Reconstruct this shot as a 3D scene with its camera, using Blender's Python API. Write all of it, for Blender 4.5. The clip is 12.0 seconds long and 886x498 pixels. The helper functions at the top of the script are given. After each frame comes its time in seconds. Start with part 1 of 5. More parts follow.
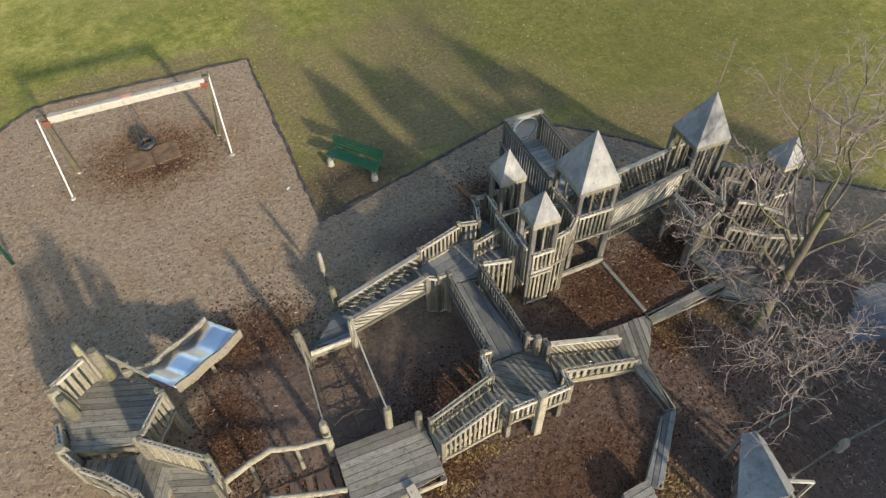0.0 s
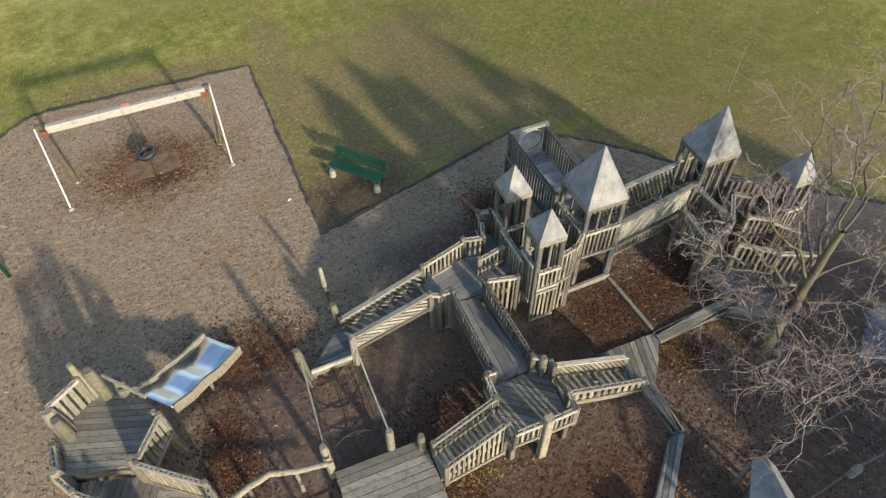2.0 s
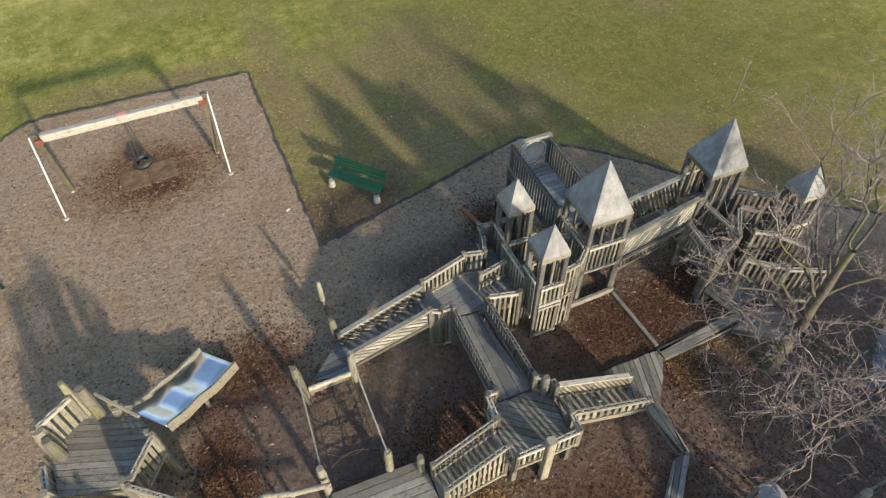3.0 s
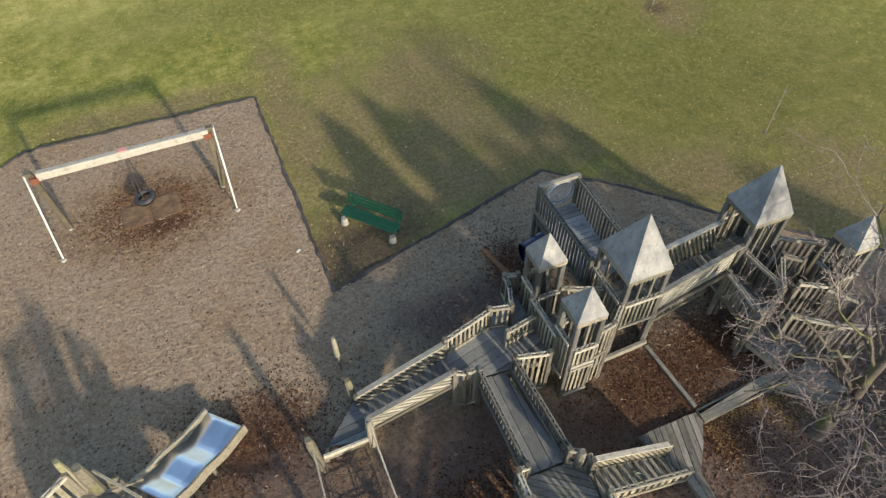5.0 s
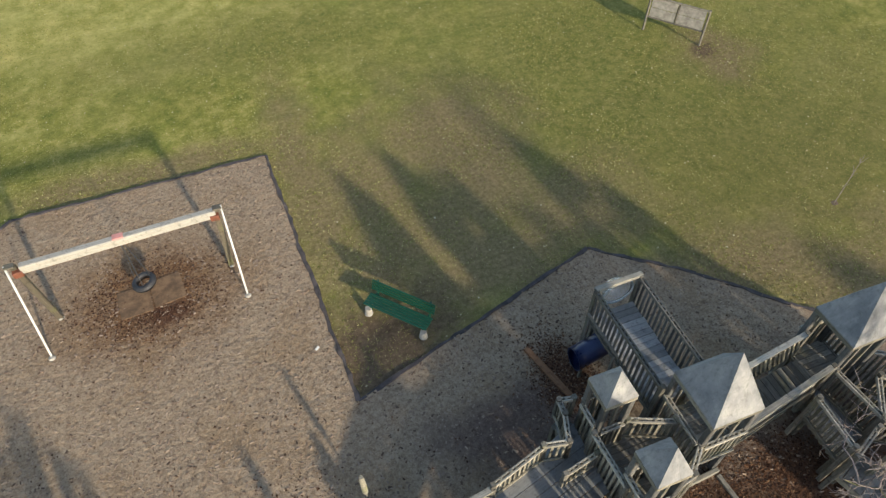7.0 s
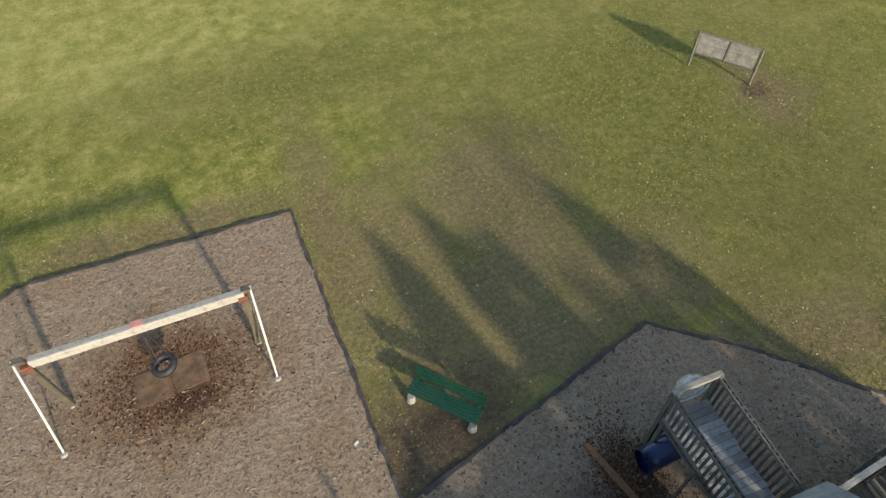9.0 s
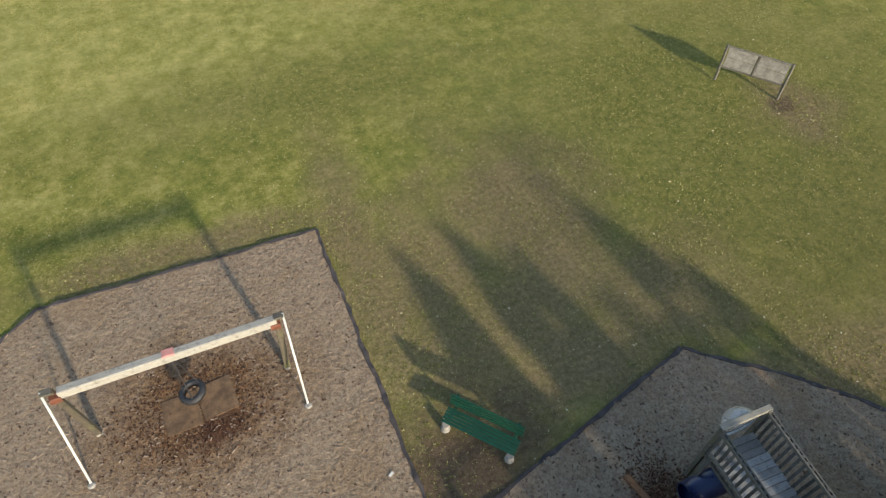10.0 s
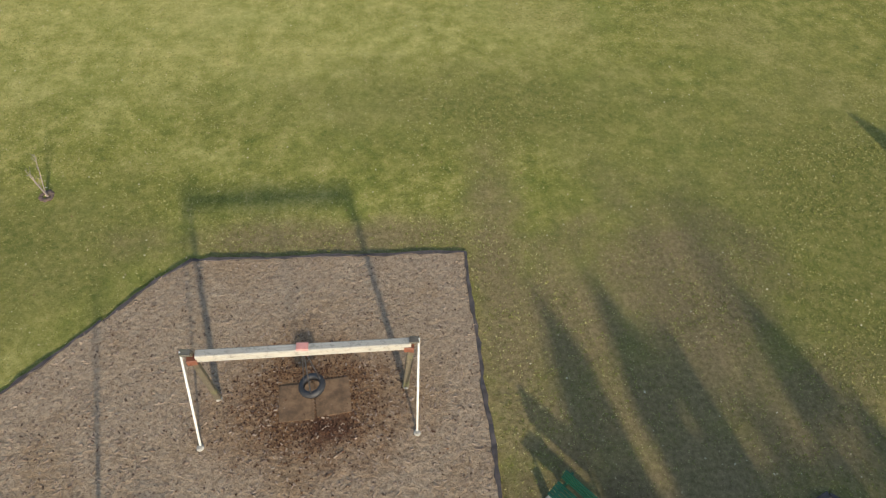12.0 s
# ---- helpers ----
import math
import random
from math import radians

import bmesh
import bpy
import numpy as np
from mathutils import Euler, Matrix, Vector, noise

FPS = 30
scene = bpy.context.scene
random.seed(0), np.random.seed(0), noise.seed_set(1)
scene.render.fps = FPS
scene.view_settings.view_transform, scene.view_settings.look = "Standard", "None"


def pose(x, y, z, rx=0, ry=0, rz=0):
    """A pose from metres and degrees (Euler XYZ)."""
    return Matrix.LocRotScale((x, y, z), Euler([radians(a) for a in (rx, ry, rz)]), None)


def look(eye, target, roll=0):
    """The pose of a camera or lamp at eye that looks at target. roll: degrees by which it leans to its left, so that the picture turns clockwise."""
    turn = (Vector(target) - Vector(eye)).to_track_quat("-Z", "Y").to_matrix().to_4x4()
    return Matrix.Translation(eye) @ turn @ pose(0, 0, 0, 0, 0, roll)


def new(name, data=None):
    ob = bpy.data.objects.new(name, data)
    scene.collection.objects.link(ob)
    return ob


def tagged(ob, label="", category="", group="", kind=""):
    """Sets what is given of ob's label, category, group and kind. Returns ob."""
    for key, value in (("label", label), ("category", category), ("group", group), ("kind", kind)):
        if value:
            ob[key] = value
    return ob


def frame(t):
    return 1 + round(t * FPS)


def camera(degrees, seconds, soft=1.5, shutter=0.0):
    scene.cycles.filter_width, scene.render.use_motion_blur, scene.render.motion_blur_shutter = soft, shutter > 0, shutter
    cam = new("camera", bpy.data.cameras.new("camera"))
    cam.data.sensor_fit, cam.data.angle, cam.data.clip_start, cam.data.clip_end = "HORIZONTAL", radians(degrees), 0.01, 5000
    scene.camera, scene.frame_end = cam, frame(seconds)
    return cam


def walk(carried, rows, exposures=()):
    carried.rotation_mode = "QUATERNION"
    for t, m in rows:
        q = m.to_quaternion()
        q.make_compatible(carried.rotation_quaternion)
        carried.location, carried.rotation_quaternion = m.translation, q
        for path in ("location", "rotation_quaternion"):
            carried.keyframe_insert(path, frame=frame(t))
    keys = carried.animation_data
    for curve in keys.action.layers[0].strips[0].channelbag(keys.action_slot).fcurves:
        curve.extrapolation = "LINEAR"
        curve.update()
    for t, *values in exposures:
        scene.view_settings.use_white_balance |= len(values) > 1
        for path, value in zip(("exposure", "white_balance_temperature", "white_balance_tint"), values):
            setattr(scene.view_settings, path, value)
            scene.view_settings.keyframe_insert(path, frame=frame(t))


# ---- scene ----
cam = camera(67.6, 12.0, soft=1.3)
PATH = [
    (0, (0.292, -0.76, 14.713), (0.77, 0.452, 13.195), -0.9),
    (0.5, (0.319, -0.675, 14.699), (0.798, 0.538, 13.183), -0.8),
    (1, (0.353, -0.547, 14.709), (0.829, 0.664, 13.191), -0.8),
    (1.5, (0.352, -0.405, 14.701), (0.828, 0.808, 13.183), -0.7),
    (2, (0.453, -0.225, 14.742), (0.925, 0.986, 13.223), -0.8),
    (2.5, (0.561, -0.013, 14.739), (1.03, 1.199, 13.219), -0.8),
    (4.3, (0.827, 1.252, 14.724), (1.296, 2.46, 13.2), -0.4),
    (4.5, (0.835, 1.482, 14.74), (1.3, 2.689, 13.215), -0.6),
    (5, (0.77, 2.099, 14.756), (1.236, 3.304, 13.23), -0.5),
    (5.5, (0.825, 2.824, 14.754), (1.29, 4.027, 13.225), -0.4),
    (6, (0.968, 3.651, 14.735), (1.431, 4.85, 13.202), -0.4),
    (6.5, (1.054, 4.725, 14.751), (1.515, 5.919, 13.215), -0.2),
    (7, (1.191, 5.738, 14.796), (1.646, 6.928, 13.254), -0.3),
    (7.5, (1.342, 6.623, 14.843), (1.794, 7.807, 13.296), -0.2),
    (7.7, (1.378, 6.949, 14.859), (1.827, 8.132, 13.31), -0.5),
    (9.5, (0.659, 9.304, 15.04), (1.12, 10.464, 13.477), 0.6),
    (10, (0.362, 9.785, 15.098), (0.825, 10.942, 13.534), 0.8),
    (10.5, (0.103, 10.19, 15.119), (0.57, 11.345, 13.555), 0.9),
    (11, (-0.114, 10.615, 15.192), (0.342, 11.77, 13.623), 1.3),
    (11.5, (-0.274, 11.06, 15.256), (0.091, 12.236, 13.68), 2.3),
    (12, (-0.434, 11.259, 15.187), (-0.292, 12.486, 13.614), 4.0),
]
# the clip darkens a little as the lawn fills the picture
EXPOSURES = [(0, 0.84), (4.5, 0.84), (7.0, 0.80), (9.5, 0.73), (12, 0.70)]
walk(cam, [(t, look(eye, target, roll)) for t, eye, target, roll in PATH], exposures=EXPOSURES)

# ---------------------------------------------------------------- light
SUN_EL, SUN_ROT = radians(18.2), radians(165.0)
world = bpy.data.worlds.new("sky")
scene.world = world
world.use_nodes = True
wn = world.node_tree.nodes
sky = wn.new("ShaderNodeTexSky")
sky.sky_type, sky.sun_disc = "NISHITA", False
sky.sun_elevation, sky.sun_rotation = SUN_EL, SUN_ROT
world.node_tree.links.new(sky.outputs[0], wn["Background"].inputs[0])
wn["Background"].inputs[1].default_value = 0.14
sun = new("sun", bpy.data.lights.new("sun", "SUN"))
sun.data.energy, sun.data.angle, sun.data.color = 3.4, radians(2.3), (1.0, 0.87, 0.68)
sun.matrix_world = look((0, 0, 0), (-math.sin(SUN_ROT) * math.cos(SUN_EL), -math.cos(SUN_ROT) * math.cos(SUN_EL), -math.sin(SUN_EL)))


# ---------------------------------------------------------------- materials
class Nodes:
    """Short hand for building one node material."""

    def __init__(self, name):
        self.mat = bpy.data.materials.new(name)
        self.mat.use_nodes = True
        self.t = self.mat.node_tree
        self.bsdf = self.t.nodes["Principled BSDF"]

    def add(self, kind, **sockets):
        n = self.t.nodes.new("ShaderNode" + kind)
        for k, v in sockets.items():
            self.put(n.inputs[k.replace("_", " ")], v)
        return n

    def put(self, socket, v):
        if isinstance(v, bpy.types.NodeSocket):
            self.t.links.new(v, socket)
        else:
            socket.default_value = v

    def coords(self, which="Object", scale=(1, 1, 1), turn=(0, 0, 0)):
        m = self.add("Mapping", Vector=self.add("TexCoord").outputs[which])
        m.inputs["Scale"].default_value, m.inputs["Rotation"].default_value = scale, turn
        return m.outputs[0]

    def noise(self, vec, scale, detail=5.0, rough=0.6, warp=0.0):
        n = self.add("TexNoise", Vector=vec, Scale=scale, Detail=detail, Roughness=rough, Distortion=warp)
        return n.outputs[0]

    def ramp(self, fac, stops):
        r = self.add("ValToRGB", Fac=fac)
        e = r.color_ramp.elements
        while len(e) < len(stops):
            e.new(0.5)
        for el, (p, c) in zip(e, stops):
            el.position, el.color = p, (c if len(c) == 4 else (*c, 1))
        return r.outputs[0]

    def step(self, v, lo, hi):
        m = self.add("MapRange", Value=v)
        m.inputs[1].default_value, m.inputs[2].default_value = lo, hi
        m.interpolation_type = "SMOOTHSTEP"
        return m.outputs[0]

    def math(self, op, a, b=0.0):
        m = self.t.nodes.new("ShaderNodeMath")
        m.operation = op
        self.put(m.inputs[0], a), self.put(m.inputs[1], b)
        return m.outputs[0]

    def mix(self, fac, a, b, how="MIX"):
        m = self.t.nodes.new("ShaderNodeMix")
        m.data_type, m.blend_type = "RGBA", how
        for sock, v in ((m.inputs[0], fac), (m.inputs[6], a), (m.inputs[7], b)):
            if isinstance(v, tuple) and len(v) == 3:
                v = (*v, 1)
            self.put(sock, v)
        return m.outputs[2]

    def finish(self, color, rough=0.8, bump=None, strength=0.3, dist=0.02, metal=0.0, spec=None):
        if isinstance(color, tuple) and len(color) == 3:
            color = (*color, 1)
        self.put(self.bsdf.inputs["Base Color"], color)
        self.put(self.bsdf.inputs["Roughness"], rough)
        self.bsdf.inputs["Metallic"].default_value = metal
        if spec is not None:
            self.bsdf.inputs["Specular IOR Level"].default_value = spec
        if bump is not None:
            b = self.add("Bump", Height=bump, Strength=strength, Distance=dist)
            self.t.links.new(b.outputs[0], self.bsdf.inputs["Normal"])
        return self.mat


def wood(name, pale, dark, moss=(0.16, 0.17, 0.07), moss_amount=0.3, grain=1.0):
    """Weathered timber: grain along the piece's own length, stains, lichen, each piece its own tone."""
    n = Nodes(name)
    rnd = n.add("ObjectInfo").outputs["Random"]
    off = n.add("CombineXYZ", X=n.math("MULTIPLY", rnd, 37.0), Y=n.math("MULTIPLY", rnd, 91.0), Z=n.math("MULTIPLY", rnd, 13.0)).outputs[0]
    va = n.add("VectorMath", Vector=n.coords("Object", (1.5, 22, 22))).outputs[0].node
    va.operation = "ADD"
    n.put(va.inputs[1], off)
    g = n.noise(va.outputs[0], 2.2 * grain, 6, 0.65, 0.4)
    world_pos = n.add("NewGeometry").outputs["Position"]
    stain = n.noise(world_pos, 1.7, 4, 0.6)
    c = n.ramp(g, [(0.25, dark), (0.75, pale)])
    tone = n.math("ADD", n.math("MULTIPLY", rnd, 0.62), 0.58)
    c = n.mix(1.0, c, n.add("CombineColor", Red=tone, Green=tone, Blue=tone).outputs[0], "MULTIPLY")
    c = n.mix(n.math("MULTIPLY", n.step(stain, 0.52, 0.72), moss_amount), c, moss)
    fine = n.noise(world_pos, 9.0, 4, 0.7)
    c = n.mix(n.math("MULTIPLY", n.step(fine, 0.5, 0.72), 0.6), c, tuple(0.40 * v for v in dark))
    return n.finish(c, 0.85, g, 0.5, 0.01, spec=0.25)


M_WOOD = wood("weathered_wood", (0.27, 0.25, 0.205), (0.085, 0.078, 0.064))
M_SLAT = wood("slat_wood", (0.43, 0.395, 0.305), (0.14, 0.125, 0.092), moss_amount=0.3)
# darker copy of the timber: dark stain plus shade put into the colour
M_DARK = wood("dark_shaded_wood", (0.19, 0.187, 0.175), (0.066, 0.064, 0.060), (0.13, 0.135, 0.08), 0.3)
M_DECK = wood("deck_wood", (0.37, 0.35, 0.295), (0.145, 0.133, 0.11), moss_amount=0.3)
# paler copy of the slat wood, sunlight on the caps put into its colour
M_CAP = wood("sunlit_rail_wood", (0.54, 0.51, 0.43), (0.23, 0.21, 0.17), moss_amount=0.25)
M_LOG = wood("mossy_log", (0.36, 0.335, 0.26), (0.11, 0.10, 0.074), (0.17, 0.175, 0.06), 0.65)
M_BEAM = wood("pale_painted_beam", (0.56, 0.53, 0.44), (0.30, 0.28, 0.225), (0.34, 0.30, 0.22), 0.4)


def make_roof():
    n = Nodes("grey_roof_board")
    p = n.add("NewGeometry").outputs["Position"]
    a, b = n.noise(p, 1.6, 5, 0.6), n.noise(p, 14, 4, 0.7)
    c = n.ramp(a, [(0.3, (0.185, 0.19, 0.195)), (0.55, (0.28, 0.28, 0.275)), (0.75, (0.39, 0.385, 0.355))])
    c = n.mix(n.math("MULTIPLY", n.step(b, 0.48, 0.75), 0.45), c, (0.13, 0.13, 0.11))
    m = n.add("Mapping", Vector=p)
    m.inputs["Scale"].default_value = (7.0, 7.0, 0.9)
    streak = n.noise(m.outputs[0], 1.0, 5, 0.65, 0.3)
    c = n.mix(n.math("MULTIPLY", n.step(streak, 0.52, 0.72), 0.55), c, (0.115, 0.118, 0.112))
    c = n.mix(n.math("MULTIPLY", n.step(streak, 0.48, 0.34), 0.3), c, (0.42, 0.415, 0.39))
    return n.finish(c, 0.85, b, 0.25, 0.01, spec=0.15)


M_ROOF = make_roof()


def plain(name, color, rough=0.5, metal=0.0, vary=0.25, scale=6.0, spec=None):
    n = Nodes(name)
    p = n.add("NewGeometry").outputs["Position"]
    a = n.noise(p, scale, 5, 0.65)
    dark = tuple(v * (1 - vary) for v in color)
    c = n.ramp(a, [(0.35, dark), (0.65, color)])
    r = n.math("ADD", n.math("MULTIPLY", a, 0.2), rough - 0.1)
    return n.finish(c, r, a, 0.12, 0.005, metal, spec)


M_STEEL = plain("brushed_slide_steel", (0.80, 0.83, 0.88), 0.34, 1.0, 0.12, 3.0)
M_POLE = plain("chalky_white_pole", (0.78, 0.76, 0.70), 0.5, 0.0, 0.2)
M_RUST = plain("rust_red_bracket", (0.19, 0.065, 0.034), 0.65, 0.0, 0.4)
M_PINK = plain("faded_red_plate", (0.62, 0.28, 0.24), 0.6)
M_CHAIN = plain("dull_chain", (0.25, 0.24, 0.23), 0.45, 0.9)
M_TYRE = plain("black_rubber", (0.035, 0.036, 0.040), 0.6, 0.0, 0.5)
M_GREEN = plain("green_coated_mesh", (0.006, 0.068, 0.038), 0.5, 0.0, 0.3, 10)
M_CONC = plain("pale_concrete", (0.42, 0.40, 0.35), 0.9, 0.0, 0.4, 8)
M_BLUE = plain("blue_plastic", (0.016, 0.027, 0.085), 0.3, 0.0, 0.2)
M_BOARD = plain("silvery_board", (0.35, 0.33, 0.29), 0.8, 0.0, 0.45, 5)
M_EDGE = plain("dark_edging", (0.10, 0.084, 0.08), 0.9, 0.0, 0.65, 3)
M_SHEET = wood("worn_grey_walkway", (0.245, 0.25, 0.243), (0.155, 0.16, 0.155), (0.31, 0.30, 0.265), 0.45, 0.6)

M_PALE = wood("pale_worn_boards", (0.45, 0.45, 0.43), (0.30, 0.30, 0.29), (0.42, 0.40, 0.35), 0.4, 0.6)


def make_bark(name, pale, dark, green):
    n = Nodes(name)
    p = n.add("NewGeometry").outputs["Position"]
    a, b = n.noise(p, 12, 5, 0.7), n.noise(p, 1.1, 3, 0.5)
    c = n.ramp(a, [(0.3, dark), (0.7, pale)])
    c = n.mix(n.math("MULTIPLY", n.step(b, 0.45, 0.65), 0.75), c, green)
    return n.finish(c, 0.9, a, 0.6, 0.02)


M_BARK = make_bark("mossy_bark", (0.155, 0.13, 0.108), (0.055, 0.045, 0.038), (0.14, 0.148, 0.042))
M_TWIG = make_bark("grey_twigs", (0.34, 0.28, 0.26), (0.165, 0.13, 0.12), (0.25, 0.215, 0.18))


def make_glass():
    n = Nodes("clear_acrylic")
    n.bsdf.inputs["Transmission Weight"].default_value = 0.86
    n.bsdf.inputs["IOR"].default_value = 1.5
    return n.finish((0.95, 0.96, 0.97), 0.09)


M_ACRYL = make_glass()


def spot(n, pos, cx, cy, rx, ry, wob, soft=0.5):
    """A soft round patch with a ragged edge: 1 inside, 0 outside."""
    m = n.add("Mapping", Vector=pos)
    m.vector_type = "POINT"
    m.inputs["Location"].default_value = (-cx / rx, -cy / ry, 0)
    m.inputs["Scale"].default_value = (1 / rx, 1 / ry, 0)
    le = n.t.nodes.new("ShaderNodeVectorMath")
    le.operation = "LENGTH"
    n.put(le.inputs[0], m.outputs[0])
    d = n.math("ADD", le.outputs["Value"], n.math("MULTIPLY", n.math("SUBTRACT", wob, 0.5), 1.9))
    return n.math("SUBTRACT", 1.0, n.step(d, 1 - soft, 1 + soft))


def make_grass():
    n = Nodes("winter_grass")
    p = n.add("NewGeometry").outputs["Position"]
    big, mid, fine, blade = n.noise(p, 0.16, 4, 0.55), n.noise(p, 1.3, 8, 0.78), n.noise(p, 7, 6, 0.8), n.noise(p, 48, 3, 0.8)
    c = n.ramp(mid, [(0.34, (0.115, 0.142, 0.026)), (0.5, (0.245, 0.25, 0.053)), (0.66, (0.46, 0.395, 0.13))])
    c = n.mix(n.math("MULTIPLY", n.step(big, 0.45, 0.7), 0.6), c, n.ramp(fine, [(0.36, (0.19, 0.185, 0.045)), (0.62, (0.56, 0.47, 0.18))]))
    c = n.mix(n.math("MULTIPLY", n.step(fine, 0.5, 0.7), 0.5), c, (0.52, 0.44, 0.17))
    drift = n.noise(p, 0.42, 5, 0.62)
    c = n.mix(n.math("MULTIPLY", n.step(drift, 0.53, 0.68), 0.38), c, n.ramp(mid, [(0.36, (0.30, 0.28, 0.07)), (0.64, (0.56, 0.49, 0.19))]))
    c = n.mix(n.math("MULTIPLY", n.math("SUBTRACT", 1.0, n.step(drift, 0.34, 0.48)), 0.5), c, n.ramp(mid, [(0.36, (0.12, 0.165, 0.028)), (0.64, (0.26, 0.285, 0.06))]))
    c = n.mix(n.math("MULTIPLY", n.step(n.noise(p, 15, 5, 0.8), 0.5, 0.66), 0.4), c, (0.075, 0.085, 0.022))
    # thin browns the east side, painting in a fall of brightness to the right
    side = n.add("SeparateXYZ", Vector=p).outputs[0]
    thin = n.step(n.math("ADD", side, n.math("MULTIPLY", n.math("SUBTRACT", big, 0.5), 20.0)), 5.0, 20.0)
    c = n.mix(n.math("MULTIPLY", thin, 0.16), c, n.ramp(fine, [(0.36, (0.10, 0.086, 0.03)), (0.64, (0.27, 0.212, 0.085))]))
    # straw tint in the far west paints the hazy brightening there
    across = n.add("SeparateXYZ", Vector=p)
    far = n.step(n.math("ADD", across.outputs[1], n.math("MULTIPLY", n.math("SUBTRACT", drift, 0.5), 10.0)), 26.0, 33.0)
    west = n.math("SUBTRACT", 1.0, n.step(across.outputs[0], -2.0, 12.0))
    c = n.mix(n.math("MULTIPLY", n.math("MULTIPLY", far, west), 0.45), c, n.ramp(mid, [(0.36, (0.36, 0.36, 0.085)), (0.64, (0.64, 0.56, 0.22))]))
    wob = n.noise(p, 0.55, 5, 0.6)
    olive = spot(n, p, 16.5, 16.5, 7.5, 4.5, wob, 0.9)
    c = n.mix(n.math("MULTIPLY", olive, 0.62), c, n.ramp(fine, [(0.35, (0.088, 0.083, 0.028)), (0.65, (0.205, 0.172, 0.068))]))
    lush = n.math("MAXIMUM", n.math("MAXIMUM", spot(n, p, -10.5, 23.2, 4.0, 2.6, wob, 0.8), spot(n, p, 14.5, 23.5, 9.5, 6.5, wob, 0.9)), spot(n, p, 3.0, 29.5, 7.0, 2.2, wob, 0.9))
    c = n.mix(n.math("MULTIPLY", lush, 0.74), c, n.ramp(n.noise(p, 4.0, 7, 0.8), [(0.36, (0.085, 0.104, 0.024)), (0.5, (0.168, 0.170, 0.046)), (0.66, (0.30, 0.26, 0.095))]))
    worn = n.ramp(fine, [(0.34, (0.135, 0.098, 0.052)), (0.66, (0.34, 0.258, 0.138))])
    patches = [(3.0, 14.4, 1.7, 1.6), (2.5, 20.5, 1.1, 4.8), (6.5, 16.5, 4.5, 1.6), (12.8, 13.4, 3.5, 1.5), (16.5, 11.3, 4.5, 2.4), (7.5, 22.5, 3.0, 1.5), (7.5, 20.0, 2.2, 4.0), (5.0, 17.8, 3.0, 2.2), (4.2, 20.5, 2.0, 2.5), (9.8, 17.2, 2.6, 1.8), (18.8, 22.4, 1.3, 1.5), (-2.0, 23.6, 4.5, 0.7)]
    w = 0.0
    for cx, cy, rx, ry in patches:
        w = n.math("MAXIMUM", w, spot(n, p, cx, cy, rx, ry, wob, 0.75))
    c = n.mix(n.math("MULTIPLY", w, n.math("ADD", 0.55, n.math("MULTIPLY", mid, 0.6))), c, worn)
    soil = n.math("MAXIMUM", spot(n, p, 2.9, 14.7, 2.1, 1.7, wob, 0.6), spot(n, p, 18.4, 22.85, 0.5, 0.45, wob, 0.5))
    c = n.mix(n.math("MULTIPLY", soil, 0.92), c, n.ramp(fine, [(0.36, (0.085, 0.058, 0.038)), (0.64, (0.19, 0.135, 0.090))]))
    fleck = n.noise(p, 21.0, 4, 0.75)
    c = n.mix(n.math("MULTIPLY", n.step(fleck, 0.60, 0.70), 0.42), c, (0.60, 0.53, 0.26))
    c = n.mix(n.math("MULTIPLY", n.step(fleck, 0.40, 0.30), 0.5), c, (0.05, 0.052, 0.018))
    h = n.math("ADD", n.math("MULTIPLY", blade, 0.5), fine)
    return n.finish(c, 0.95, h, 0.9, 0.05, spec=0.1)


